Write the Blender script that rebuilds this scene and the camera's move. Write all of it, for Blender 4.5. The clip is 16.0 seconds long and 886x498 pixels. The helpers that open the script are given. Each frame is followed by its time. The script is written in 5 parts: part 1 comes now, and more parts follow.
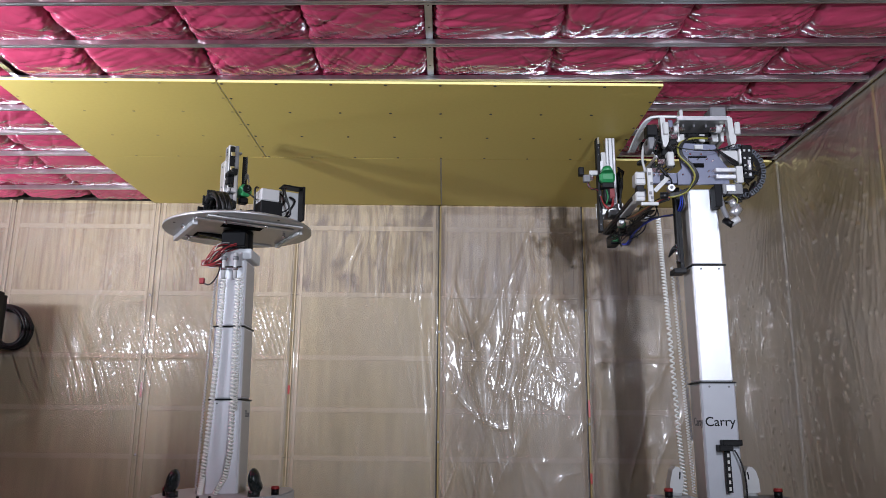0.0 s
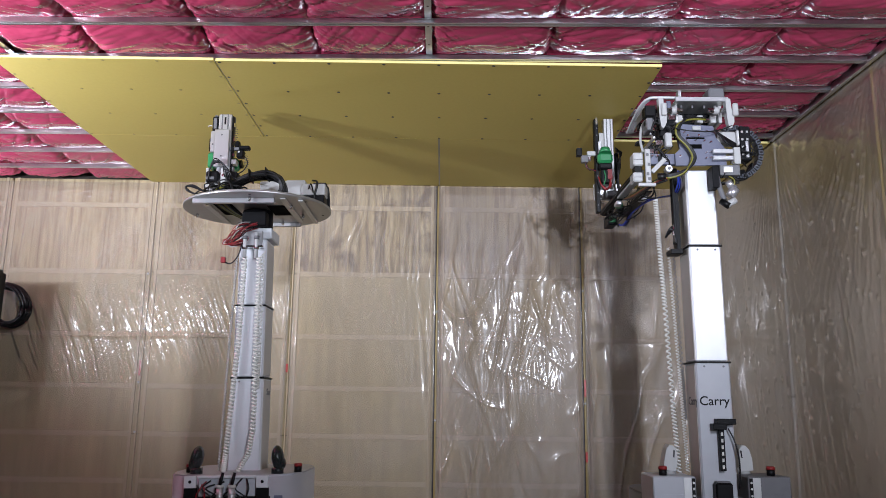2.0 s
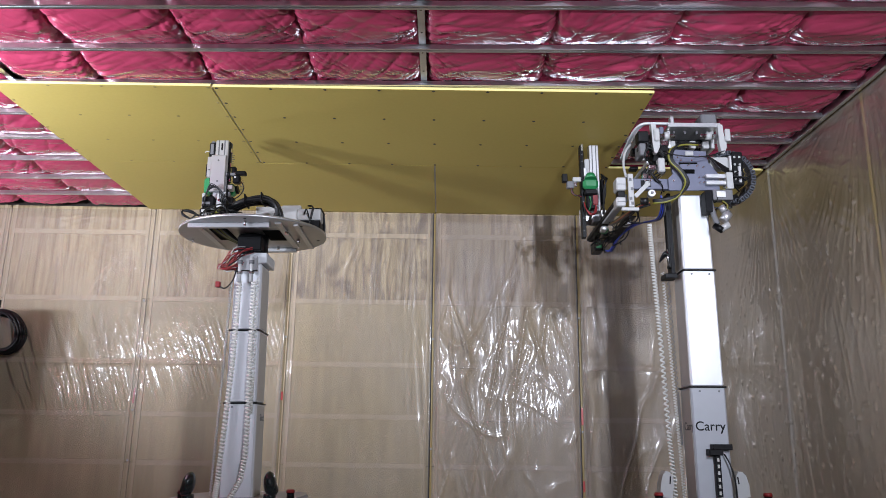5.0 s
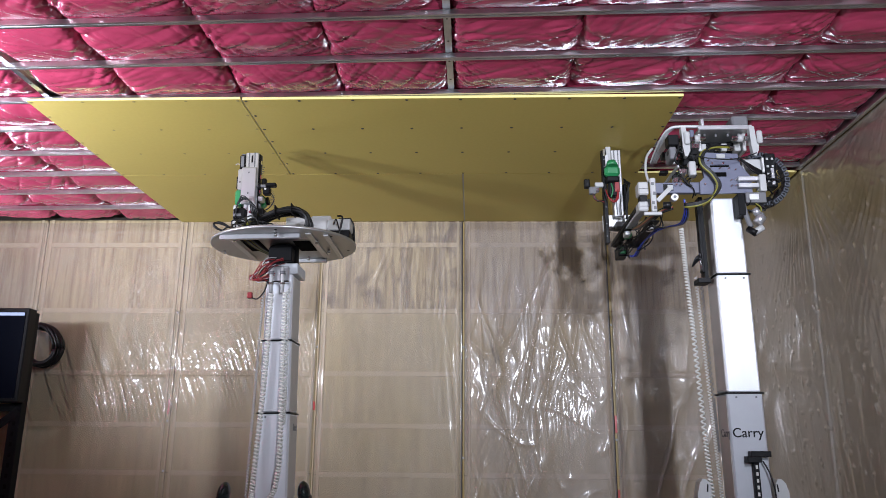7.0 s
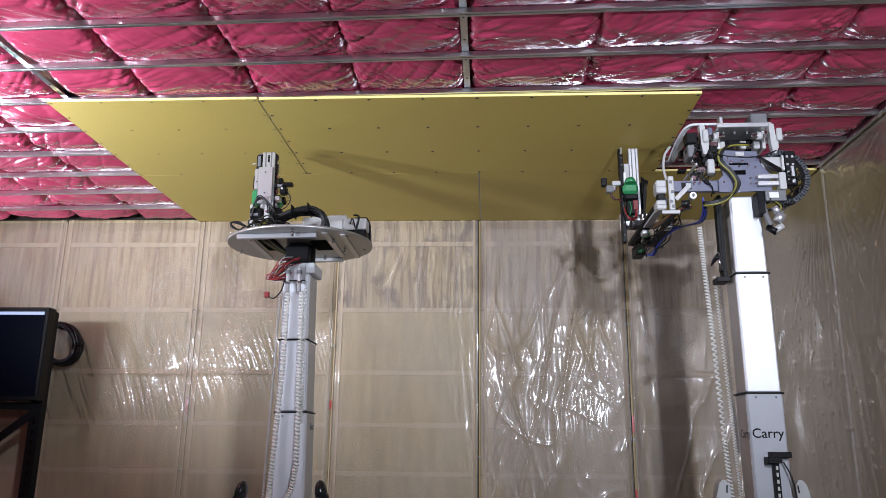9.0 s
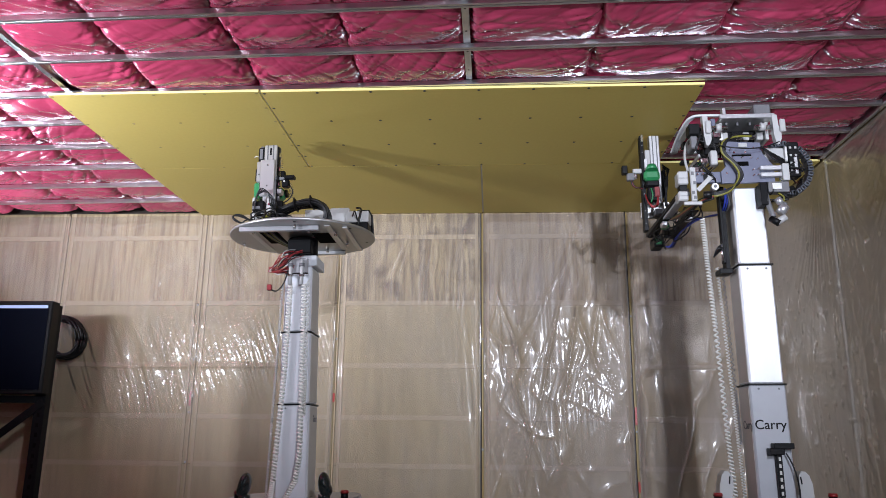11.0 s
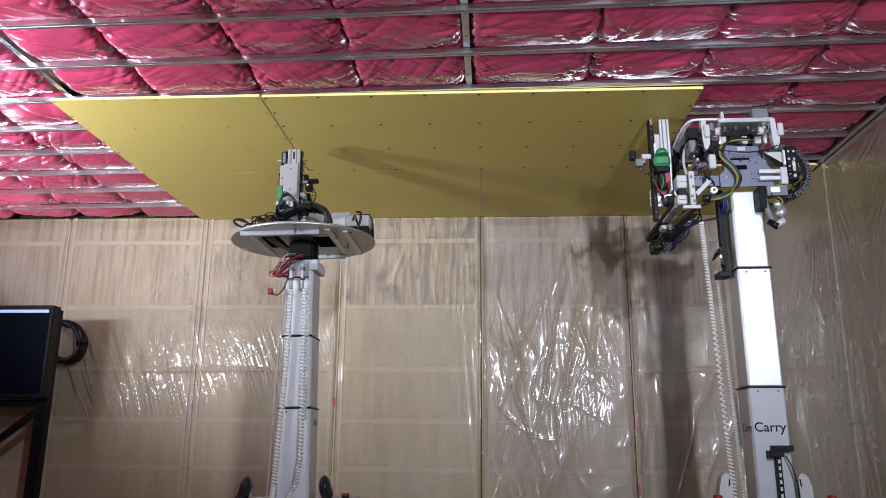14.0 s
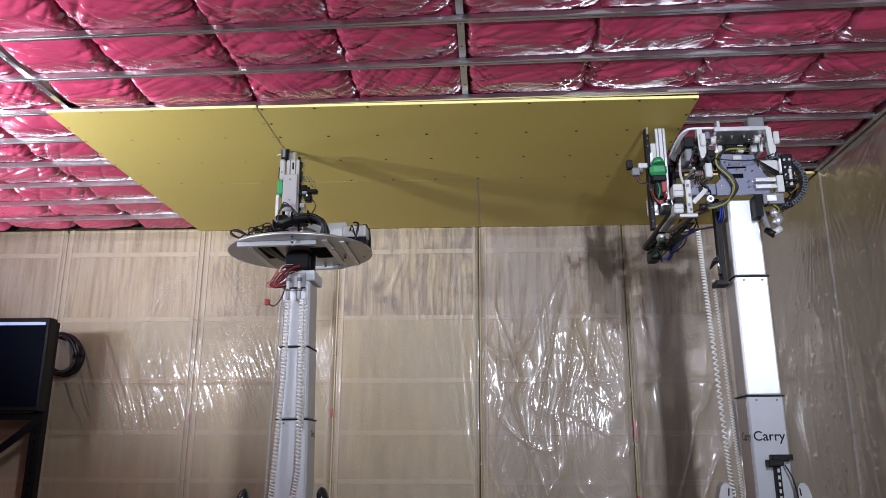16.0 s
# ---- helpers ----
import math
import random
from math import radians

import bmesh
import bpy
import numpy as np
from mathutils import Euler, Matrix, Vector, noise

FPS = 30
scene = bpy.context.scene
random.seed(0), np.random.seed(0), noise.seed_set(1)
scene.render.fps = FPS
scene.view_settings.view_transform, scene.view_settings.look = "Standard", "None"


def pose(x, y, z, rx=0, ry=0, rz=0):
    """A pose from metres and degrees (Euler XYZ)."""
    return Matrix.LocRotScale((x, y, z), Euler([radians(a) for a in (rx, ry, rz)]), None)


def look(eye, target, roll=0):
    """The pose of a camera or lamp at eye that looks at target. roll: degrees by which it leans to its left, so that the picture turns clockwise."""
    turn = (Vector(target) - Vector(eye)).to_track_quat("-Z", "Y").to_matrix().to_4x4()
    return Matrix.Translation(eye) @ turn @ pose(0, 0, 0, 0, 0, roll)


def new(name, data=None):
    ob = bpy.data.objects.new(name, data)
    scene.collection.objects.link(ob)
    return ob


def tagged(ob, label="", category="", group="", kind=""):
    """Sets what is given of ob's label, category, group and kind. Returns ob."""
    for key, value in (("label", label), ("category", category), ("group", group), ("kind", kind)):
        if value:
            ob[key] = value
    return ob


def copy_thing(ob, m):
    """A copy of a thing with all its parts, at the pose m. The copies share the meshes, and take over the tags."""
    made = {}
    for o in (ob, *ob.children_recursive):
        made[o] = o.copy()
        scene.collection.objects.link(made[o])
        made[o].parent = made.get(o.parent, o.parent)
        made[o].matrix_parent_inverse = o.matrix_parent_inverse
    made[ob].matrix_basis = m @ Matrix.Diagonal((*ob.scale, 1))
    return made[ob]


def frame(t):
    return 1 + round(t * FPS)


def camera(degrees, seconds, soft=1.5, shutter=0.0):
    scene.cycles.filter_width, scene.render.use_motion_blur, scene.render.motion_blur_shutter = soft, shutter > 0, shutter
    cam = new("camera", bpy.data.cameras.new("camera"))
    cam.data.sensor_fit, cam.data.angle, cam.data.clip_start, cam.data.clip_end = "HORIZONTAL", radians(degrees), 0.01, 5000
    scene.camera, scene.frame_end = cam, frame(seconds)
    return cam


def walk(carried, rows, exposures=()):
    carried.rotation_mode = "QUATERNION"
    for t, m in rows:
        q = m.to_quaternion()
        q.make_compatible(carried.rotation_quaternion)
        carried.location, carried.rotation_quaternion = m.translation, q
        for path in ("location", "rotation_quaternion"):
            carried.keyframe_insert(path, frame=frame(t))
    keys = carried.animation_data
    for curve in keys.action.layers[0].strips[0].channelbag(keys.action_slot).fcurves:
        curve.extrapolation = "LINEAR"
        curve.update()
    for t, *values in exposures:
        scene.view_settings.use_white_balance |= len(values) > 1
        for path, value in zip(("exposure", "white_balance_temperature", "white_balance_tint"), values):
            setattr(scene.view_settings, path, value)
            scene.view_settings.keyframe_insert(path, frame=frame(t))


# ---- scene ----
cam = camera(59.8, 16.0, soft=0.6)
PATH = [
    (0, (0.017, 0.294, 1.053), (0.009, 2.244, 1.496), 0.6),
    (0.5, (0.017, 0.3, 1.046), (0.008, 2.252, 1.478), 0.6),
    (1, (0.026, 0.296, 1.049), (0.011, 2.253, 1.461), 0.9),
    (1.5, (0.025, 0.291, 1.051), (0.013, 2.25, 1.451), 0.9),
    (2, (0.016, 0.283, 1.047), (0.015, 2.243, 1.441), 0.8),
    (2.5, (0.022, 0.285, 1.042), (0.025, 2.246, 1.437), 1.0),
    (3, (0.033, 0.295, 1.047), (0.037, 2.258, 1.434), 0.9),
    (3.5, (0.036, 0.28, 1.015), (0.046, 2.24, 1.416), 1.2),
    (4, (0.037, 0.281, 1.019), (0.061, 2.228, 1.475), 0.9),
    (6.5, (0.041, 0.292, 1.003), (-0.026, 2.231, 1.49), 0.6),
    (7, (0.034, 0.29, 1.011), (-0.042, 2.226, 1.509), 0.5),
    (7.5, (0.031, 0.299, 1.014), (-0.055, 2.231, 1.522), 0.6),
    (8, (0.033, 0.302, 1.012), (-0.064, 2.234, 1.52), 0.6),
    (8.5, (0.022, 0.296, 1.008), (-0.079, 2.229, 1.511), 0.5),
    (9, (0.028, 0.296, 1.013), (-0.087, 2.23, 1.508), 0.7),
    (11.5, (0.031, 0.299, 1.007), (-0.092, 2.237, 1.485), 0.6),
    (12, (0.026, 0.293, 1.006), (-0.094, 2.23, 1.485), 0.6),
    (12.5, (0.029, 0.297, 1.007), (-0.087, 2.234, 1.49), 0.6),
    (13, (0.033, 0.296, 1.003), (-0.086, 2.233, 1.487), 0.6),
    (13.5, (0.037, 0.292, 0.999), (-0.088, 2.228, 1.484), 0.6),
    (14, (0.028, 0.286, 1.002), (-0.093, 2.221, 1.492), 0.5),
    (14.5, (0.031, 0.287, 1.004), (-0.092, 2.22, 1.503), 0.4),
    (15, (0.028, 0.286, 1.003), (-0.095, 2.216, 1.514), 0.4),
    (15.5, (0.027, 0.288, 1.004), (-0.089, 2.217, 1.519), 0.3),
    (16, (0.034, 0.291, 0.998), (-0.083, 2.219, 1.516), 0.2),
]
walk(cam, [(t, look(e, g, r)) for t, e, g, r in PATH])

# ---- light ----
world = bpy.data.worlds.new("world")
scene.world = world
world.use_nodes = True
world.node_tree.nodes["Background"].inputs[0].default_value = (1.0, 0.95, 0.9, 1)
world.node_tree.nodes["Background"].inputs[1].default_value = 0.007
scene.view_settings.exposure = 0.0


def flood(name, eye, target, watts, size, spread, colour=(0.855, 0.915, 1.085)):
    lamp = bpy.data.lights.new(name, "AREA")
    lamp.shape, lamp.size, lamp.size_y = "RECTANGLE", size, size * 0.7
    lamp.energy, lamp.color, lamp.spread = watts, colour, radians(spread)
    ob = new(name, lamp)
    ob.matrix_world = look(eye, target)
    return ob


flood("flood_lamp_a", (-2.68, 1.68, 1.72), (-0.9, 4.4, 4.1), 50, 0.18, 116)
flood("flood_lamp_b", (0.93, -0.50, 2.28), (0.40, 4.9, 2.75), 49, 0.10, 115)
flood("flood_lamp_e", (0.95, -0.50, 1.48), (0.85, 3.0, 3.8), 44, 0.10, 105)
flood("flood_lamp_c", (-3.05, 2.35, 1.70), (-1.4, 4.0, 3.5), 33, 0.16, 116)
flood("flood_lamp_d", (-3.40, 4.56, 1.72), (-1.8, 3.6, 2.9), 21, 0.20, 150)


# ---- materials ----
def material(name, colour, rough=0.5, metal=0.0, vary=0.1, grain=30.0, stain=2.0, bump=0.05, bump_scale=200.0,
             stretch=(1, 1, 1), spec=0.5, coat=0.0, spread=0.0):
    """Principled surface with variation at two scales and fine relief."""
    m = bpy.data.materials.new(name)
    m.use_nodes = True
    nt = m.node_tree
    b = nt.nodes["Principled BSDF"]
    b.inputs["Roughness"].default_value, b.inputs["Metallic"].default_value = rough, metal
    b.inputs["Specular IOR Level"].default_value = spec
    b.inputs["Coat Weight"].default_value = coat
    tc = nt.nodes.new("ShaderNodeTexCoord")
    mp = nt.nodes.new("ShaderNodeMapping")
    mp.inputs["Scale"].default_value = stretch
    nt.links.new(tc.outputs["Object"], mp.inputs["Vector"])
    n1, n2 = nt.nodes.new("ShaderNodeTexNoise"), nt.nodes.new("ShaderNodeTexNoise")
    n1.inputs["Scale"].default_value, n2.inputs["Scale"].default_value = grain, stain
    n1.inputs["Detail"].default_value, n2.inputs["Detail"].default_value = 6, 4
    add = nt.nodes.new("ShaderNodeMath")
    add.operation = "ADD"
    for n in (n1, n2):
        nt.links.new(mp.outputs["Vector"], n.inputs["Vector"])
    nt.links.new(n1.outputs["Fac"], add.inputs[0])
    nt.links.new(n2.outputs["Fac"], add.inputs[1])
    last = add.outputs[0]
    if spread:
        info = nt.nodes.new("ShaderNodeObjectInfo")
        sp = nt.nodes.new("ShaderNodeMath")
        sp.operation, sp.inputs[1].default_value = "MULTIPLY_ADD", spread
        nt.links.new(info.outputs["Random"], sp.inputs[0])
        nt.links.new(last, sp.inputs[2])
        last = sp.outputs[0]
    ramp = nt.nodes.new("ShaderNodeValToRGB")
    ramp.color_ramp.elements[0].position, ramp.color_ramp.elements[1].position = 0.3, 0.75
    half = nt.nodes.new("ShaderNodeMath")
    half.operation, half.inputs[1].default_value = "MULTIPLY", 0.5
    nt.links.new(last, half.inputs[0])
    nt.links.new(half.outputs[0], ramp.inputs[0])
    for e, k in zip(ramp.color_ramp.elements, (1 - vary, 1 + vary)):
        e.color = (*[min(1.0, c * k) for c in colour], 1)
    nt.links.new(ramp.outputs[0], b.inputs["Base Color"])
    if bump:
        n3 = nt.nodes.new("ShaderNodeTexNoise")
        n3.inputs["Scale"].default_value, n3.inputs["Detail"].default_value = bump_scale, 4
        nt.links.new(mp.outputs["Vector"], n3.inputs["Vector"])
        bp = nt.nodes.new("ShaderNodeBump")
        bp.inputs["Strength"].default_value, bp.inputs["Distance"].default_value = bump, 0.01
        nt.links.new(n3.outputs["Fac"], bp.inputs["Height"])
        nt.links.new(bp.outputs["Normal"], b.inputs["Normal"])
    return m


def plywood(name, colour, streak):
    """Wood with long vertical grain and darker blotches."""
    m = material(name, colour, 0.6, vary=0.22, grain=3.0, stain=1.1, bump=0.06, bump_scale=40, stretch=(streak, streak, 1), spread=0.25)
    return m


def film(name, tint, haze, haze_colour, rough, gloss, wrinkle, streak=1.6):
    """Clear plastic sheet: mostly see-through, a little milky, with a gloss that grows at a slant."""
    m = bpy.data.materials.new(name)
    m.use_nodes = True
    nt = m.node_tree
    nt.nodes.clear()
    out = nt.nodes.new("ShaderNodeOutputMaterial")
    clear, milk, shine = nt.nodes.new("ShaderNodeBsdfTransparent"), nt.nodes.new("ShaderNodeBsdfDiffuse"), nt.nodes.new("ShaderNodeBsdfGlossy")
    clear.inputs[0].default_value = (*tint, 1)
    milk.inputs[0].default_value = (*haze_colour, 1)
    shine.inputs[0].default_value = (1, 1, 1, 1)
    shine.inputs["Roughness"].default_value = rough
    broad, both = nt.nodes.new("ShaderNodeBsdfGlossy"), nt.nodes.new("ShaderNodeMixShader")
    broad.inputs["Roughness"].default_value = 0.40
    both.inputs[0].default_value = 0.55
    nt.links.new(shine.outputs[0], both.inputs[1])
    nt.links.new(broad.outputs[0], both.inputs[2])
    a, b = nt.nodes.new("ShaderNodeMixShader"), nt.nodes.new("ShaderNodeMixShader")
    tc = nt.nodes.new("ShaderNodeTexCoord")
    n = nt.nodes.new("ShaderNodeTexNoise")
    n.inputs["Scale"].default_value, n.inputs["Detail"].default_value = 2.2, 5
    nt.links.new(tc.outputs["Object"], n.inputs["Vector"])
    mr = nt.nodes.new("ShaderNodeMapRange")
    mr.inputs["From Min"].default_value, mr.inputs["From Max"].default_value = 0.3, 0.7
    mr.inputs["To Min"].default_value, mr.inputs["To Max"].default_value = haze * 0.6, haze * 1.4
    nt.links.new(n.outputs["Fac"], mr.inputs["Value"])
    mp2 = nt.nodes.new("ShaderNodeMapping")
    mp2.inputs["Scale"].default_value, mp2.inputs["Rotation"].default_value = (34, 34, 1.3), (0.12, 0.14, 0)
    nt.links.new(tc.outputs["Object"], mp2.inputs["Vector"])
    st = nt.nodes.new("ShaderNodeTexNoise")
    st.inputs["Scale"].default_value, st.inputs["Detail"].default_value = 1.0, 3
    nt.links.new(mp2.outputs[0], st.inputs["Vector"])
    sr = nt.nodes.new("ShaderNodeMapRange")
    sr.inputs["From Min"].default_value, sr.inputs["From Max"].default_value = 0.54, 0.78
    sr.inputs["To Min"].default_value, sr.inputs["To Max"].default_value = 0.0, haze * streak
    nt.links.new(st.outputs["Fac"], sr.inputs["Value"])
    sm = nt.nodes.new("ShaderNodeMath")
    nt.links.new(mr.outputs[0], sm.inputs[0])
    nt.links.new(sr.outputs[0], sm.inputs[1])
    nt.links.new(sm.outputs[0], a.inputs[0])
    nt.links.new(clear.outputs[0], a.inputs[1])
    nt.links.new(milk.outputs[0], a.inputs[2])
    fr = nt.nodes.new("ShaderNodeFresnel")
    fr.inputs["IOR"].default_value = 1.5
    mul = nt.nodes.new("ShaderNodeMath")
    mul.operation, mul.inputs[1].default_value, mul.use_clamp = "MULTIPLY", gloss, True
    nt.links.new(fr.outputs[0], mul.inputs[0])
    nt.links.new(mul.outputs[0], b.inputs[0])
    nt.links.new(a.outputs[0], b.inputs[1])
    nt.links.new(both.outputs[0], b.inputs[2])
    wn = nt.nodes.new("ShaderNodeTexNoise")
    wn.inputs["Scale"].default_value, wn.inputs["Detail"].default_value = 14, 3
    mp = nt.nodes.new("ShaderNodeMapping")
    mp.inputs["Scale"].default_value = (1.6, 1.6, 0.4)
    nt.links.new(tc.outputs["Object"], mp.inputs["Vector"])
    nt.links.new(mp.outputs[0], wn.inputs["Vector"])
    bp = nt.nodes.new("ShaderNodeBump")
    bp.inputs["Strength"].default_value, bp.inputs["Distance"].default_value = wrinkle, 0.02
    nt.links.new(wn.outputs["Fac"], bp.inputs["Height"])
    nt.links.new(bp.outputs[0], shine.inputs["Normal"])
    nt.links.new(bp.outputs[0], broad.inputs["Normal"])
    nt.links.new(bp.outputs[0], fr.inputs["Normal"])
    nt.links.new(b.outputs[0], out.inputs[0])
    return m


M_BOARD = material("yellow gypsum board paper", (0.425, 0.325, 0.075), 0.62, vary=0.05, grain=60, stain=1.2, bump=0.02, bump_scale=500)
M_BOARD_EDGE = material("pale board edge", (0.66, 0.57, 0.22), 0.7, vary=0.08)
M_SCREW = material("black phosphate screw", (0.03, 0.027, 0.025), 0.5, metal=0.3, bump=0)
M_SCREW_PALE = material("yellowish screw", (0.26, 0.21, 0.07), 0.5, metal=0.3, bump=0)
M_ZINC = material("galvanised steel", (0.62, 0.62, 0.63), 0.28, metal=1.0, vary=0.16, grain=25, stain=6, bump=0.02, bump_scale=60)
M_PINK = material("pink insulation film", (0.315, 0.036, 0.076), 0.25, vary=0.20, grain=9, stain=2.0, bump=0.05, bump_scale=30, spec=0.36, coat=0.40, spread=0.2)
M_PINK.node_tree.nodes["Principled BSDF"].inputs["Coat Roughness"].default_value = 0.075
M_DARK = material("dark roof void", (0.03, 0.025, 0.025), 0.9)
M_PLY = plywood("tan plywood", (0.395, 0.312, 0.172), 7.0)
# side wall plywood: the wall's dimness is put into a darker base colour
M_PLY_DARK = plywood("shade-toned side wall plywood", (0.285, 0.213, 0.112), 9.0)


def grained(m, dark, across, along, strength, spots=0.0):
    """Adds dark wavy streaks of larch grain, and blotches of mould where spots is set."""
    nt = m.node_tree
    base = nt.nodes["Principled BSDF"].inputs["Base Color"]
    last = base.links[0].from_socket
    tc = nt.nodes.new("ShaderNodeTexCoord")
    for scale, detail, bend, lo, hi, amount in (((across, across, along), 4, 1.3, 0.46, 0.66, strength), ((across * 2.4, across * 2.4, along * 1.6), 3, 0.6, 0.50, 0.70, strength * 0.6), ((7, 7, 5), 6, 0.4, 0.52, 0.66, spots)):
        if not amount:
            continue
        mp, n, r, mix = nt.nodes.new("ShaderNodeMapping"), nt.nodes.new("ShaderNodeTexNoise"), nt.nodes.new("ShaderNodeMapRange"), nt.nodes.new("ShaderNodeMixRGB")
        mp.inputs["Scale"].default_value = scale
        n.inputs["Scale"].default_value, n.inputs["Detail"].default_value, n.inputs["Distortion"].default_value = 1.0, detail, bend
        r.inputs["From Min"].default_value, r.inputs["From Max"].default_value, r.inputs["To Max"].default_value = lo, hi, amount
        nt.links.new(tc.outputs["Object"], mp.inputs["Vector"])
        nt.links.new(mp.outputs[0], n.inputs["Vector"])
        nt.links.new(n.outputs["Fac"], r.inputs["Value"])
        nt.links.new(r.outputs[0], mix.inputs[0])
        nt.links.new(last, mix.inputs[1])
        mix.inputs[2].default_value = (*dark, 1)
        last = mix.outputs[0]
    nt.links.new(last, base)
    return m


M_PLY_GRAIN = grained(plywood("larch plywood", (0.43, 0.335, 0.19), 7.0), (0.22, 0.135, 0.065), 24, 1.6, 0.75)
M_PLY_MOULD = grained(plywood("mould-stained larch plywood", (0.43, 0.335, 0.19), 7.0), (0.15, 0.095, 0.05), 24, 1.6, 0.75, 0.95)
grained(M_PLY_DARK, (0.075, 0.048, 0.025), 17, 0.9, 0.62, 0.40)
M_BATTEN = material("pale timber batten", (0.47, 0.37, 0.235), 0.6, vary=0.12, grain=12, stretch=(1, 1, 0.3), spread=0.2)
M_BRASS = material("ochre joint strip", (0.34, 0.24, 0.075), 0.4, vary=0.2)
M_GAP = material("dark joint", (0.035, 0.025, 0.018), 0.8)
M_VOID = material("unlit opening", (0.004, 0.004, 0.004), 0.9, vary=0.1, bump=0, spec=0.03)
M_DISC = material("dull aluminium disc", (0.44, 0.44, 0.43), 0.44, metal=0.8, vary=0.08, grain=30, bump=0.02)
M_FLOOR = material("grey concrete", (0.30, 0.29, 0.27), 0.6, vary=0.15, grain=8, stain=0.7)
M_WALL = material("rough plywood wall", (0.36, 0.28, 0.18), 0.7, vary=0.15, grain=5)
M_FILM = film("clear plastic film", (0.93, 0.92, 0.91), 0.13, (0.66, 0.60, 0.56), 0.07, 1.05, 0.03, 0.7)
M_FILM_B = film("milky plastic film", (0.88, 0.86, 0.86), 0.22, (0.52, 0.47, 0.455), 0.09, 1.3, 0.03, 0.3)
# side wall film: weaker light there is painted in as a darker haze
M_FILM_E = film("shade-toned plastic film", (0.90, 0.89, 0.88), 0.10, (0.46, 0.41, 0.32), 0.08, 0.55, 0.05, 1.2)
M_TAPE = material("glossy tape", (0.45, 0.05, 0.04), 0.3)
M_MAST = material("bright anodised aluminium", (0.60, 0.61, 0.63), 0.42, metal=0.4, vary=0.04, grain=40, stretch=(1, 1, 0.1), bump=0.01)
M_ALU = material("anodised aluminium", (0.50, 0.50, 0.51), 0.36, metal=0.75, vary=0.04, grain=40, stretch=(1, 1, 0.1), bump=0.01)
M_ALU_DULL = material("brushed aluminium plate", (0.55, 0.55, 0.54), 0.42, metal=0.8, vary=0.08, grain=30, bump=0.02)
M_PAINT = material("light grey paint", (0.48, 0.49, 0.50), 0.42, vary=0.04, grain=20, bump=0.015)
M_BASE = material("mid grey base paint", (0.30, 0.30, 0.315), 0.42, vary=0.06, grain=14, bump=0.02)
M_LOWER = material("grey mast paint", (0.33, 0.34, 0.36), 0.4, vary=0.05, grain=20, bump=0.015)
M_SIDE = material("warm grey side paint", (0.42, 0.40, 0.37), 0.5, vary=0.05, grain=20, bump=0.015)
M_VIOLET = material("blue-grey painted steel", (0.105, 0.112, 0.16), 0.42, vary=0.08, grain=25, bump=0.02)
M_BLACK = material("black plastic", (0.004, 0.004, 0.0045), 0.45, vary=0.2, bump=0.03, spec=0.15)
M_RUBBER = material("black cable sheath", (0.006, 0.006, 0.0065), 0.42, vary=0.2, bump=0.03, spec=0.3)
M_GLOSS = material("glossy black plastic", (0.012, 0.016, 0.016), 0.12, vary=0.2, bump=0)
M_WHITE = material("white plastic", (0.37, 0.37, 0.36), 0.40, vary=0.04, bump=0.01)
M_COIL = material("ivory coiled cable", (0.62, 0.61, 0.56), 0.5, vary=0.06, bump=0.02)
M_GREEN = material("green tool housing", (0.015, 0.17, 0.055), 0.42, vary=0.12, bump=0.02)
M_RED = material("red wire", (0.21, 0.009, 0.012), 0.45, vary=0.15, bump=0)
M_CAP = material("dark red button cap", (0.20, 0.010, 0.010), 0.4, vary=0.15, bump=0)
M_BLUE = material("blue wire", (0.03, 0.06, 0.45), 0.4, vary=0.15, bump=0)
M_YELLOW = material("yellow-green cable", (0.15, 0.14, 0.012), 0.45, vary=0.15, bump=0)
M_CHAIN = material("slate grey plastic", (0.045, 0.05, 0.062), 0.45, vary=0.12, bump=0.02)
M_CHROME = material("bright steel", (0.75, 0.75, 0.76), 0.14, metal=1.0, vary=0.05, bump=0)
M_GREY = material("mid grey plastic", (0.11, 0.11, 0.115), 0.5, vary=0.15, bump=0.02)
M_STEEL_BLACK = material("black painted angle steel", (0.005, 0.005, 0.006), 0.5, vary=0.2, bump=0.03, spec=0.1)
M_SCREEN = material("dark screen glass", (0.002, 0.003, 0.007), 0.3, vary=0.1, bump=0, spec=0.03)
M_GLOW = bpy.data.materials.new("lit screen bar")
M_GLOW.use_nodes = True
M_GLOW.node_tree.nodes["Principled BSDF"].inputs["Base Color"].default_value = (0.2, 0.25, 0.4, 1)
M_GLOW.node_tree.nodes["Principled BSDF"].inputs["Emission Color"].default_value = (0.50, 0.62, 1.0, 1)
M_GLOW.node_tree.nodes["Principled BSDF"].inputs["Emission Strength"].default_value = 0.55


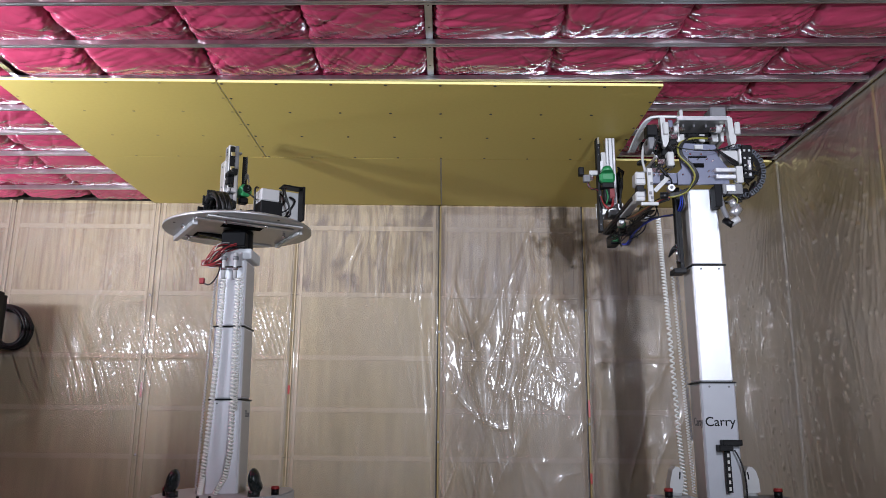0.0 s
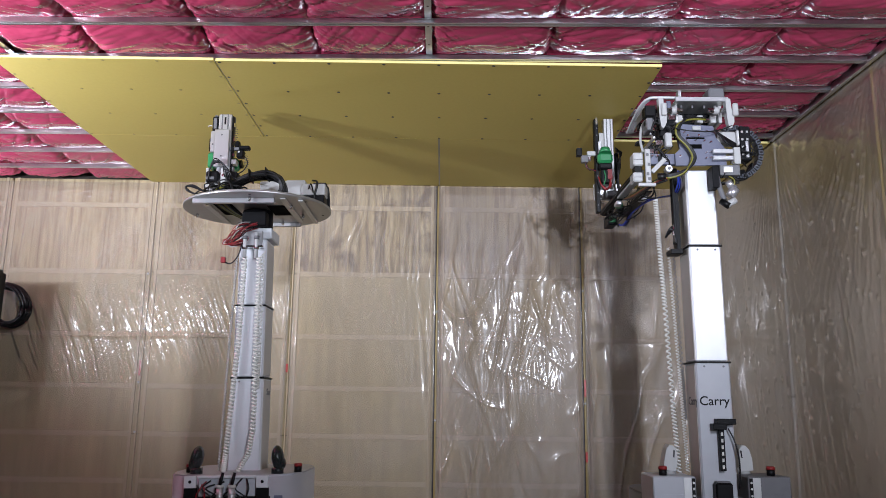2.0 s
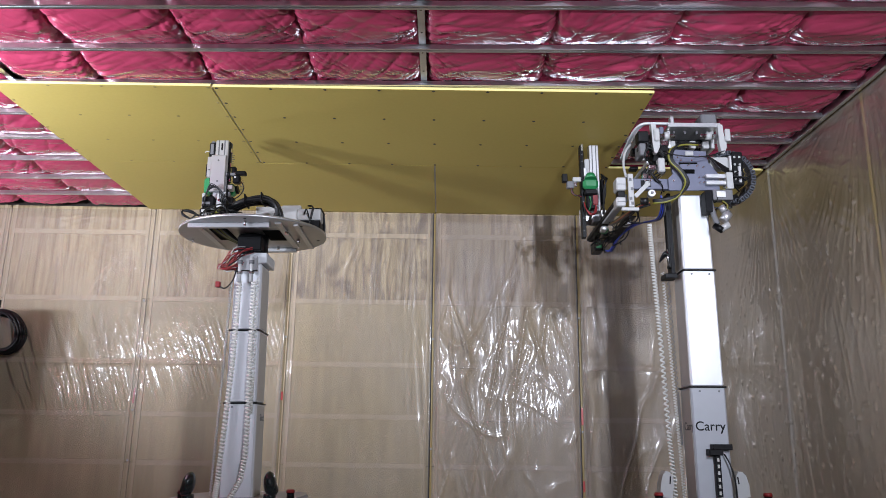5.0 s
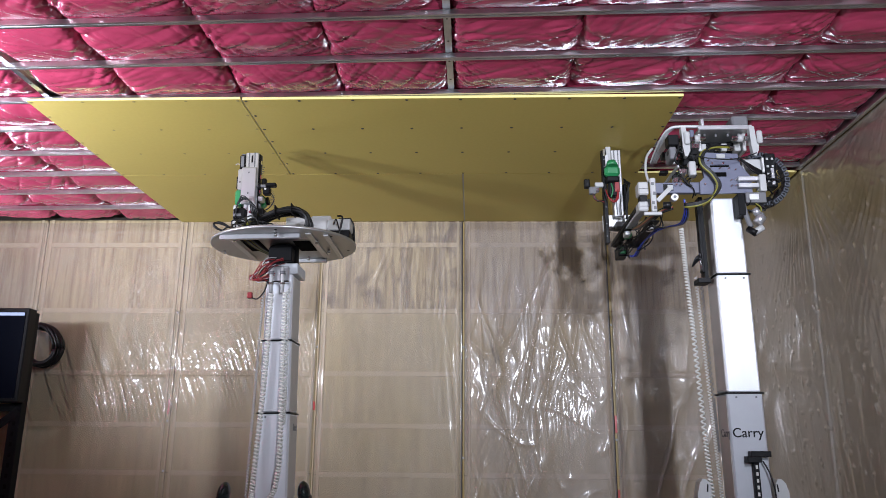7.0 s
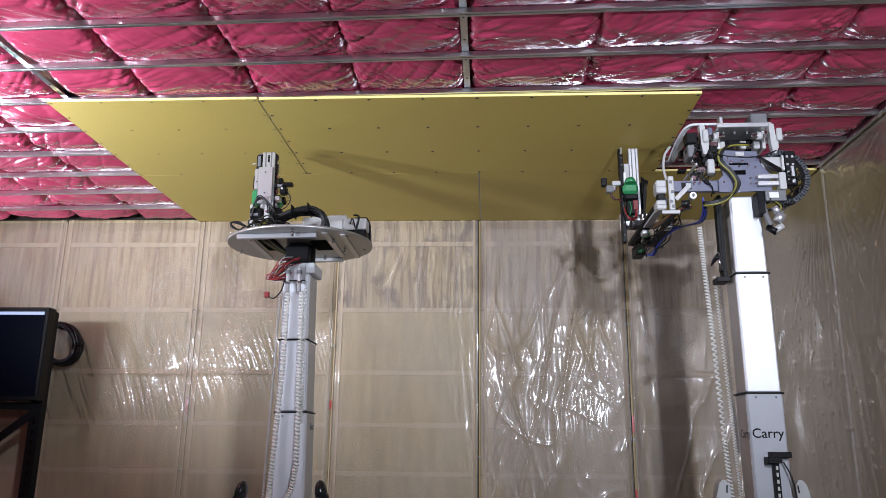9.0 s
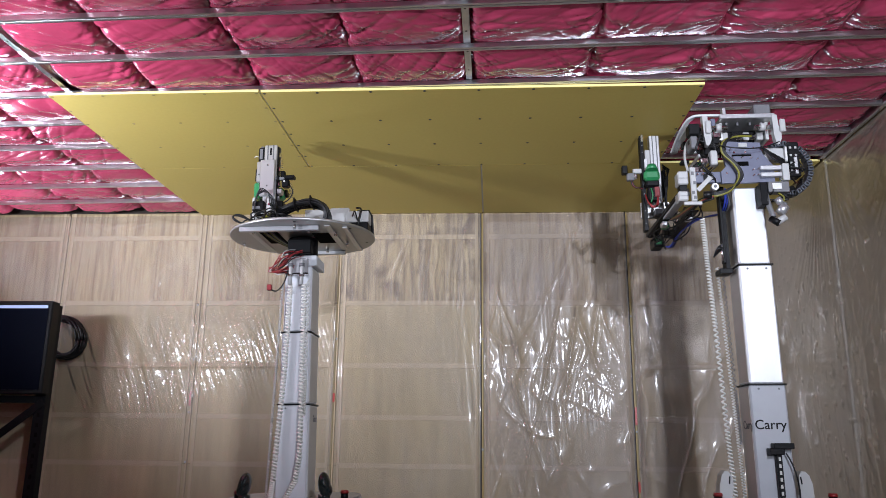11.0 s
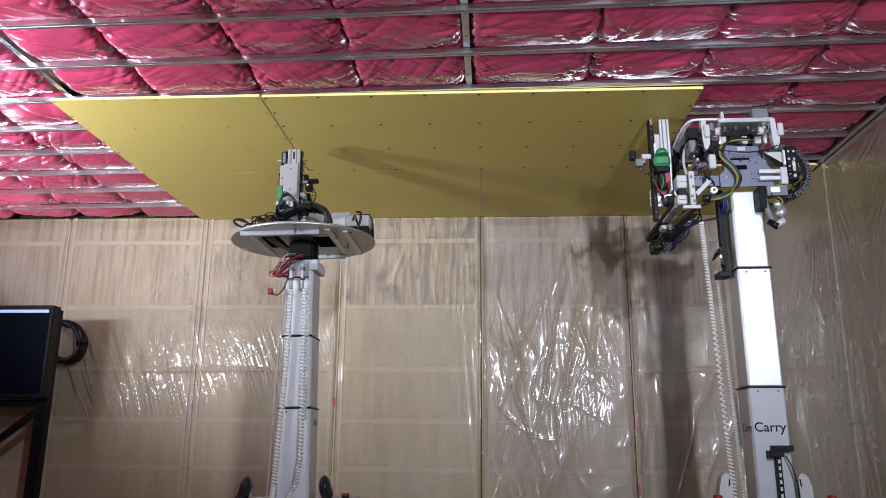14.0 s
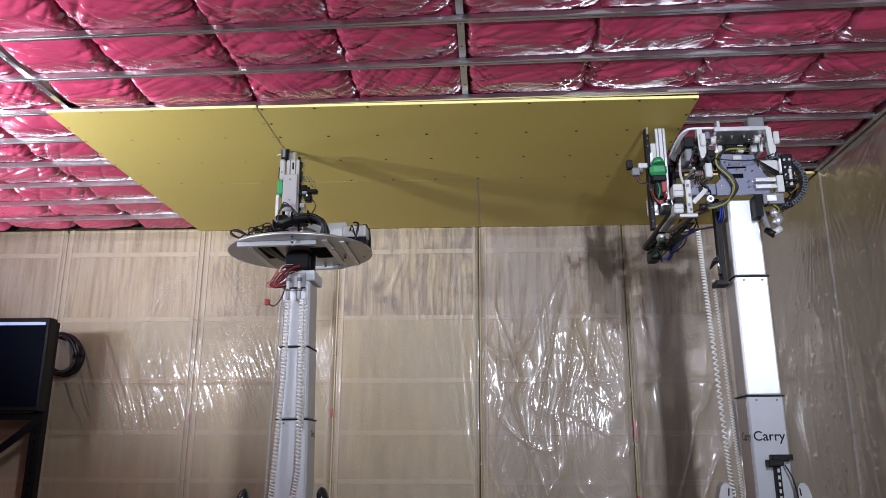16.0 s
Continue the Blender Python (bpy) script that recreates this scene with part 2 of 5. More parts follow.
# ---- mesh helpers ----
class Shape:
    """Collects bevelled solids of several materials in one bmesh."""

    def __init__(self):
        self.bm, self.mats = bmesh.new(), []

    def _paint(self, faces, mat, smooth=False):
        if mat not in self.mats:
            self.mats.append(mat)
        k = self.mats.index(mat)
        for f in faces:
            f.material_index, f.smooth = k, smooth

    def box(self, lo, hi, mat, bevel=0.002, m=None):
        c = [(a + b) / 2 for a, b in zip(lo, hi)]
        s = [max(1e-4, b - a) for a, b in zip(lo, hi)]
        r = bmesh.ops.create_cube(self.bm, size=1, matrix=(m or Matrix()) @ Matrix.Translation(c) @ Matrix.Diagonal((*s, 1)))
        faces = {f for v in r["verts"] for f in v.link_faces}
        w = min(bevel, min(s) * 0.3)
        self._paint(faces, mat)
        if w > 1e-4:
            edges = {e for v in r["verts"] for e in v.link_edges}
            q = bmesh.ops.bevel(self.bm, geom=list(edges), offset=w, segments=1, profile=0.5, affect="EDGES")
            self._paint(q["faces"], mat)
        return self

    def slab(self, outline, z0, z1, mat, m=None, smooth=False):
        """A prism from an outline in x and y."""
        m = m or Matrix()
        lo = [self.bm.verts.new(m @ Vector((x, y, z0))) for x, y in outline]
        hi = [self.bm.verts.new(m @ Vector((x, y, z1))) for x, y in outline]
        n = len(outline)
        caps = [self.bm.faces.new(lo[::-1]), self.bm.faces.new(hi)]
        sides = [self.bm.faces.new((lo[i], lo[(i + 1) % n], hi[(i + 1) % n], hi[i])) for i in range(n)]
        self._paint(caps, mat)
        self._paint(sides, mat, smooth)
        return self

    def cyl(self, p, q, r, mat, seg=14, r2=None):
        p, q = Vector(p), Vector(q)
        m = Matrix.Translation((p + q) / 2) @ (q - p).to_track_quat("Z", "Y").to_matrix().to_4x4()
        g = bmesh.ops.create_cone(self.bm, cap_ends=True, segments=seg, radius1=r, radius2=r if r2 is None else r2, depth=(q - p).length, matrix=m)
        faces = {f for v in g["verts"] for f in v.link_faces}
        self._paint(faces, mat)
        for f in faces:
            f.smooth = len(f.verts) == 4
        return self

    def ball(self, c, r, mat, scale=(1, 1, 1), m=None):
        g = bmesh.ops.create_uvsphere(self.bm, u_segments=16, v_segments=10, radius=r,
                                      matrix=(m or Matrix()) @ Matrix.Translation(c) @ Matrix.Diagonal((*scale, 1)))
        self._paint({f for v in g["verts"] for f in v.link_faces}, mat, True)
        return self

    def tube(self, pts, r, mat, seg=7, smooth_path=4):
        """A cable along a path, rounded between the given points."""
        pts = [Vector(p) for p in pts]
        if smooth_path > 1 and len(pts) > 2:
            out = []
            for i in range(len(pts) - 1):
                a, b, c, d = pts[max(i - 1, 0)], pts[i], pts[i + 1], pts[min(i + 2, len(pts) - 1)]
                for k in range(smooth_path):
                    t = k / smooth_path
                    out.append(0.5 * ((2 * b) + (c - a) * t + (2 * a - 5 * b + 4 * c - d) * t * t + (3 * b - a - 3 * c + d) * t ** 3))
            pts = out + [pts[-1]]
        rings, up = [], Vector((0.31, 0.52, 0.79))
        for i, p in enumerate(pts):
            d = (pts[min(i + 1, len(pts) - 1)] - pts[max(i - 1, 0)]).normalized()
            u = (up - d * up.dot(d)).normalized()
            w = d.cross(u)
            up = u
            rings.append([self.bm.verts.new(p + r * (math.cos(a) * u + math.sin(a) * w)) for a in [2 * math.pi * k / seg for k in range(seg)]])
        faces = []
        for a, b in zip(rings, rings[1:]):
            for k in range(seg):
                faces.append(self.bm.faces.new((a[k], a[(k + 1) % seg], b[(k + 1) % seg], b[k])))
        self._paint(faces, mat, True)
        self._paint([self.bm.faces.new(rings[0][::-1]), self.bm.faces.new(rings[-1])], mat)
        return self

    def helix(self, path, r_coil, r_wire, turns, mat, per=9, seg=5):
        """A coiled cable round a path of points."""
        path = [Vector(p) for p in path]
        n, pts = int(turns * per), []
        for i in range(n + 1):
            s = i / n * (len(path) - 1)
            k = min(int(s), len(path) - 2)
            c = path[k].lerp(path[k + 1], s - k)
            a = 2 * math.pi * i / per
            pts.append(c + Vector((math.cos(a) * r_coil, math.sin(a) * r_coil, 0)))
        return self.tube(pts, r_wire, mat, seg, 1)

    def mesh(self, name):
        me = bpy.data.meshes.new(name)
        bmesh.ops.recalc_face_normals(self.bm, faces=self.bm.faces)
        self.bm.to_mesh(me)
        self.bm.free()
        for m in self.mats:
            me.materials.append(m)
        return me


def part(name, shape, parent, label="", at=None):
    ob = new(name, shape.mesh(name))
    ob.parent = parent
    if at is not None:
        ob.matrix_basis = at
    return tagged(ob, label)


def lone(name, shape, label, category="", group="", kind="", at=None):
    ob = new(name, shape.mesh(name))
    if at is not None:
        ob.matrix_basis = at
    return tagged(ob, label, category, group, kind)


def thing(name, at, label, category, group=""):
    ob = new(name)
    ob.empty_display_size = 0.1
    ob.matrix_basis = at
    return tagged(ob, label, category, group)


def hash2(ix, iy, seed):
    h = np.sin(ix * 127.1 + iy * 311.7 + seed * 74.7) * 43758.5453
    return h - np.floor(h)


def vnoise(x, y, seed=0):
    ix, iy = np.floor(x), np.floor(y)
    fx, fy = x - ix, y - iy
    fx, fy = fx * fx * (3 - 2 * fx), fy * fy * (3 - 2 * fy)
    a, b = hash2(ix, iy, seed), hash2(ix + 1, iy, seed)
    c, d = hash2(ix, iy + 1, seed), hash2(ix + 1, iy + 1, seed)
    return (a + (b - a) * fx) * (1 - fy) + (c + (d - c) * fx) * fy


def ridge(x, y, seed=0, sharp=2.0):
    return (1 - np.abs(2 * vnoise(x, y, seed) - 1)) ** sharp


def surface(name, points, nu, nv, mat, smooth=True):
    """A sheet from a grid of points (nu by nv)."""
    me = bpy.data.meshes.new(name)
    i, j = np.meshgrid(np.arange(nu - 1), np.arange(nv - 1), indexing="ij")
    a = (i * nv + j).ravel()
    faces = np.stack([a, a + nv, a + nv + 1, a + 1], 1)
    me.from_pydata(points.reshape(-1, 3).tolist(), [], faces.tolist())
    me.polygons.foreach_set("use_smooth", [smooth] * len(me.polygons))
    me.materials.append(mat)
    return new(name, me)


# ---- the room ----
H, W, E = 2.40, 4.99, 1.715
X0, Y0 = -3.95, -2.6

tagged(lone("floor", Shape().box((X0 - 0.2, Y0 - 0.2, -0.1), (E + 0.2, W + 0.25, 0), M_FLOOR, 0), "bare grey concrete floor of the test room", kind="structure"))
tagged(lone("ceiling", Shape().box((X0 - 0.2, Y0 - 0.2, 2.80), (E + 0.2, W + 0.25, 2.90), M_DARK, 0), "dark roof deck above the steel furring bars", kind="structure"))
lone("wall_south", Shape().box((X0 - 0.2, Y0 - 0.2, 0), (E + 0.2, Y0, 2.8), M_WALL, 0), "rough plywood wall closing the test room", kind="structure")
lone("wall_west", Shape().box((X0 - 0.2, Y0, 0), (X0, W, 2.8), M_WALL, 0), "rough plywood side wall of the test room", kind="structure")
wall_n = lone("wall_north", Shape().box((X0 - 0.2, W + 0.045, 0), (E + 0.2, W + 0.2, 2.8), M_GAP, 0), "plywood panelled wall behind clear plastic sheeting", kind="structure")
wall_e = lone("wall_east", Shape().box((E + 0.045, Y0, 0), (E + 0.2, W + 0.04, 2.8), M_GAP, 0), "dim plywood side wall behind wrinkled plastic sheeting", kind="structure")


def panel(parent, lo, hi, mat):
    return part("panel", Shape().box(lo, hi, mat, 0.002), parent)


SEAMS = [-3.63, -2.72, -1.803, -0.915, -0.022, 0.877, E + 0.03]
RAILS = [0.32, 0.58, 0.85, 1.13, 1.44, 1.826, 2.25]
for i, (a, b) in enumerate(zip([X0] + SEAMS, SEAMS)):
    zs = [0.0, 0.85, 1.826, 2.42]
    for k, (z0, z1) in enumerate(zip(zs, zs[1:])):
        panel(wall_n, (a + 0.005, W + 0.016, z0 + 0.001), (b - 0.005, W + 0.044, z1 - 0.001), M_PLY if k < 2 else M_PLY_MOULD if i == 4 else M_PLY_GRAIN)
    for z in RAILS:
        part("batten", Shape().box((a + 0.03, W + 0.011, z - 0.015), (b - 0.03, W + 0.0155, z + 0.015), M_BATTEN, 0.001), wall_n, "pale horizontal timber batten")
    if i:
        for dx in (-0.034, 0.034):
            part("batten", Shape().box((a + dx - 0.009, W + 0.010, 0.0), (a + dx + 0.009, W + 0.0155, 2.42), M_BATTEN, 0.001), wall_n, "pale upright timber batten")
        part("joint_strip", Shape().box((a - 0.003, W + 0.004, 0.0), (a + 0.006, W + 0.015, 2.40), M_BRASS if i >= 5 else M_BATTEN, 0.001), wall_n, "ochre strip over a panel joint" if i >= 5 else "pale strip over a panel joint")
        if i >= 5:
            part("joint_gap", Shape().box((a - 0.012, W + 0.005, 0.0), (a - 0.0035, W + 0.0095, 2.40), M_GAP, 0), wall_n, "dark open joint")
ES = [Y0, -1.5, -0.59, 0.4, 1.31, 2.26, 3.175, 4.09, W + 0.03]
for i, (a, b) in enumerate(zip(ES, ES[1:])):
    for z0, z1 in ((0.0, 1.82), (1.82, 2.42)):
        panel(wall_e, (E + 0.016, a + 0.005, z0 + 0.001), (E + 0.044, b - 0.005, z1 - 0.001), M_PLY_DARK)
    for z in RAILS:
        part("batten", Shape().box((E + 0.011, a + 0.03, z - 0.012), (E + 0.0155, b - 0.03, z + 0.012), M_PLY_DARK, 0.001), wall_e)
    if i:
        part("joint_strip", Shape().box((E + 0.004, a - 0.0028, 0.0), (E + 0.015, a + 0.0028, 2.40), M_BRASS if i == 6 else M_SIDE, 0.001), wall_e, "ochre strip over a panel joint")


# plastic sheeting: pleats fan from the pins at its top, creases and crumples further down
def turned(u, v, deg):
    t = radians(deg)
    return u * math.cos(t) + v * math.sin(t), v * math.cos(t) - u * math.sin(t)


def smooth_step(x, lo, hi):
    t = np.clip((x - lo) / (hi - lo), 0, 1)
    return t * t * (3 - 2 * t)


def pin_fans(u, v, pins, seed, reach):
    """Fine pleats that spread downwards from each pin."""
    out = 0 * u
    for k, (pu, pv, weight) in enumerate(pins):
        du, dv = u - pu, pv - v
        r = np.hypot(du, dv)
        a = np.arctan2(du, np.maximum(dv, 0.001))
        a = a + 0.05 * vnoise(u * 5, v * 5, seed + 60 + k)
        line = ridge(a * 30, r * 1.8, seed + 40 + k, 2.0)
        patch = np.clip(vnoise(a * 3, r * 2.5, seed + 50 + k) * 2.0 - 0.1, 0.1, 1.2)
        out = out + line * patch * weight * np.exp(-(r / reach) ** 2) * np.clip(r / 0.25, 0.15, 1)
    return out


def crumple_lines(u, v, seed, sets, patch_scale=1.8):
    """Sharp crease lines in several directions, each in patches."""
    out = 0 * u
    for k, (deg, f, g, amp, sharp) in enumerate(sets):
        p, q = turned(u + 0.032 * vnoise(u * 4, v * 4, seed + 70 + k), v + 0.03 * vnoise(u * 3, v * 3, seed + 80 + k), deg)
        patch = np.clip(vnoise(u * patch_scale, v * patch_scale, seed + 90 + k) * 2.7 - 1.0, 0, 1.2)
        out = out + ridge(p * f, q * g, seed + 3 * k, sharp) * amp * patch
    return out


def hem(u, v, a, b, seed):
    """Small crumples where the sheet is nailed down along its edges."""
    near = np.exp(-np.minimum(u - a, b - u) / 0.03)
    return near * (0.0045 * vnoise(u * 60, v * 26, seed + 7) + 0.0016 * vnoise(u * 120, v * 70, seed + 9)) * np.clip(vnoise(u * 4, v * 3, seed + 8) * 2 - 0.3, 0.1, 1.2)


def gathered_relief(u, v, a, b, seed):
    pins = [(x, 2.46, 1.0) for x in (-3.63, -2.72, -1.803, -0.915)] + [(x, 2.50, 0.45) for x in (-3.2, -1.4)]
    d = 0.0062 * pin_fans(u, v, pins, seed, 0.75)
    mid = smooth_step(v, 1.00, 1.25) * (1 - smooth_step(v, 1.62, 1.85))
    p, q = turned(u + 0.03 * vnoise(u * 4, v * 3, seed + 2), v, 21)
    d += mid * 0.0046 * ridge(p * 38, q * 2.2, seed + 4, 2.5) * np.clip(vnoise(u * 2.2, v * 2.2, seed + 6) * 2.2 - 0.35, 0, 1.1)
    p, q = turned(u, v, 8)
    d += 0.0016 * ridge(p * 26, q * 0.9, seed + 5, 3.0) * np.clip(vnoise(u * 2.2, v * 1.2, seed + 16) * 2.2 - 0.7, 0, 1)
    crease = np.exp(-((v - 1.425 - 0.012 * vnoise(u * 5, u * 0, seed)) / 0.011) ** 2)
    d += crease * (0.002 + 0.006 * vnoise(u * 70, v * 40, seed + 11))
    d += 0.010 * vnoise(u * 2.1, v * 1.4, seed + 5) + 0.003 * vnoise(u * 7, v * 2.0, seed + 8)
    d += crumple_lines(u, v, seed + 200, ((-40, 9, 3, 0.002, 9.0), (35, 8, 3, 0.002, 9.0)), 2.6) * (0.4 + 0.6 * smooth_step(v, 1.7, 2.0))
    return d


def smooth_relief(u, v, a, b, seed):
    top = smooth_step(v, 1.72, 1.92)
    p, q = turned(u + 0.05 * vnoise(u * 4, v * 5, seed + 2), v, -6)
    d = (0.10 + 0.90 * top) * 0.0046 * ridge(p * 30, q * 2.6, seed + 4, 2.0)
    side = np.exp(-np.minimum(u - a, b - u) / 0.10)
    p, q = turned(u, v, 4)
    d += side * 0.0050 * ridge(p * 30, q * 1.5, seed + 5, 3.0) * np.clip(vnoise(u * 3, v * 2.5, seed + 6) * 2.2 - 0.5, 0, 1)
    p, q = turned(u, v, 14)
    d += 0.0012 * ridge(p * 14, q * 0.8, seed + 9, 6.0) + 0.008 * vnoise(u * 2.0, v * 1.2, seed + 8)
    return d


def crumpled_relief(u, v, a, b, seed):
    sets = ((-26, 7.0, 1.0, 0.013, 11.0), (20, 7.5, 1.1, 0.013, 11.0), (-12, 8.0, 1.0, 0.012, 11.0), (5, 10, 1.0, 0.009, 9.0),
            (12, 15, 2.0, 0.0045, 9.0), (58, 7.0, 2.4, 0.004, 9.0), (-20, 24, 5.0, 0.0028, 6.0))
    d = crumple_lines(u, v, seed, sets)
    low = 1 - smooth_step(v, 1.75, 2.05)
    d = d * (0.35 + 0.65 * low)
    p, q = turned(u, v, 3)
    d += 0.0020 * ridge(p * 22, q * 1.2, seed + 31, 3.0) * np.clip(vnoise(u * 2.4, v * 1.6, seed + 32) * 2 - 0.6, 0, 1)
    d += 0.026 * vnoise(u * 2.3, v * 1.3, seed + 33) + 0.007 * vnoise(u * 6, v * 2.5, seed + 34)
    crease = np.exp(-((v - 1.44) / 0.010) ** 2) * smooth_step(u, 0.95, 1.05)
    return d + crease * (0.002 + 0.007 * vnoise(u * 75, v * 50, seed + 35))


def side_relief(u, v, a, b, seed):
    d = 0.0050 * pin_fans(u, v, [(4.97, 2.2, 0.45), (4.09, 2.48, 0.8), (3.1, 2.48, 1.0), (2.2, 2.48, 1.0), (4.9, 1.5, 0.7)], seed, 0.85)
    p, q = turned(u + 0.03 * vnoise(u * 3, v * 3, seed + 2), v, -9)
    d += 0.0019 * ridge(p * 22, q * 1.0, seed + 4, 3.0) * np.clip(vnoise(u * 2.0, v * 1.2, seed + 6) * 2.2 - 0.5, 0, 1)
    d += 0.028 * np.clip(vnoise(u * 42, v * 36, seed + 12) - 0.80, 0, 1) * np.clip(vnoise(u * 3, v * 3, seed + 13) * 2 - 0.4, 0, 1)
    return d + 0.012 * vnoise(u * 1.6, v * 1.2, seed + 8) + 0.004 * vnoise(u * 6, v * 4, seed + 9)


def wall_sheet(a, b, axis, seed, relief, mat, label, step=0.0055):
    nu, nv = int((b - a) / step) + 1, int(2.38 / 0.0075) + 1
    u, v = np.meshgrid(np.linspace(a, b, nu), np.linspace(0.0, 2.395, nv), indexing="ij")
    d = 0.006 + relief(u, v, a, b, seed) + hem(u, v, a, b, seed)
    d = d * np.clip(np.minimum((u - a) / 0.03, (b - u) / 0.03), 0.25, 1) * np.clip((2.40 - v) / 0.06, 0.10, 1)
    pts = np.stack([u, W - d, v], -1) if axis == "y" else np.stack([E - d, u, v], -1)
    return tagged(surface("plastic_sheet", pts, nu, nv, mat), label, "plastic sheet", "sheets over the walls")


wall_sheet(X0 + 0.02, -0.925, "y", 3, gathered_relief, M_FILM, "clear wrinkled plastic sheet hung over a plywood wall")
wall_sheet(-0.905, -0.03, "y", 14, smooth_relief, M_FILM, "clear smooth-hung plastic sheet with fine pleats at its top")
wall_sheet(-0.012, 0.867, "y", 25, crumpled_relief, M_FILM_B, "milky crumpled plastic sheet hung over a plywood wall")
wall_sheet(0.887, E - 0.02, "y", 57, crumpled_relief, M_FILM_B, "milky crumpled plastic sheet hung in the room corner")
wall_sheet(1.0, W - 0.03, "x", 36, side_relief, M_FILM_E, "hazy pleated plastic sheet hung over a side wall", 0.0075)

# ---- ceiling: furring bars, channels, insulation, boards ----
SKEW = -0.022
BARS = [1.69, 1.99, 2.295, 2.60, 2.895, 3.195, 3.49, 3.79, 4.09, 4.39, 4.69]


def furring_bar():
    """Open steel profile: two webs, a bottom face with a groove, and lips."""
    length = E - X0 - 0.03
    t = 0.0012
    outline = [(-0.0125, 0.019), (-0.0125, 0), (-0.003, 0), (-0.003, 0.0028), (0.003, 0.0028), (0.003, 0), (0.0125, 0), (0.0125, 0.019), (0.007, 0.019), (0.007, 0.019 - t),
               (0.0125 - t, 0.019 - t), (0.0125 - t, t), (0.003 + t, t), (0.003 + t, 0.0028 + t), (-0.003 - t, 0.0028 + t), (-0.003 - t, t), (-0.0125 + t, t),
               (-0.0125 + t, 0.019 - t), (-0.007, 0.019 - t), (-0.007, 0.019)]
    turn = Matrix(((0, 0, 1, 0), (1, 0, 0, 0), (0, 1, 0, 0), (0, 0, 0, 1)))
    return Shape().slab(outline, -length / 2, length / 2, M_ZINC, turn)


mid = (X0 + E) / 2
bar = lone("furring_bar", furring_bar(), "galvanised steel ceiling furring bar under pink insulation", "furring bar", "ceiling furring bars",
           at=pose(mid, BARS[0] + SKEW * mid, H + 0.0127, 0, 0, math.degrees(SKEW)))
for y in BARS[1:]:
    copy_thing(bar, pose(mid, y + SKEW * mid, H + 0.0127, 0, 0, math.degrees(SKEW)))


def channel():
    s = Shape()
    s.box((-0.0125, 1.2, 0), (0.0125, 4.95, 0.0016), M_ZINC, 0)
    s.box((-0.0125, 1.2, 0.0017), (-0.0109, 4.95, 0.038), M_ZINC, 0)
    s.box((-0.0108, 1.2, 0.0364), (0.0125, 4.95, 0.038), M_ZINC, 0)
    for k in range(24):
        y = 1.45 + k * 0.15
        s.cyl((0, y, -0.0006), (0, y, 0.0004), 0.004, M_GAP, 10)
    return s


chan = lone("carrying_channel", channel(), "galvanised steel carrying channel crossing above the furring bars", "steel channel", "ceiling carrying channels", at=pose(-0.052, 0, H + 0.033))
copy_thing(chan, pose(-1.765, 0, H + 0.033))

lone("wall_angle", Shape().box((E - 0.022, Y0, H + 0.001), (E - 0.003, 4.08, H + 0.0125), M_ZINC, 0.001).box((E - 0.005, Y0, H + 0.0127), (E - 0.003, 4.95, H + 0.05), M_ZINC, 0.0004),
     "galvanised edge angle along the side wall", kind="structure")


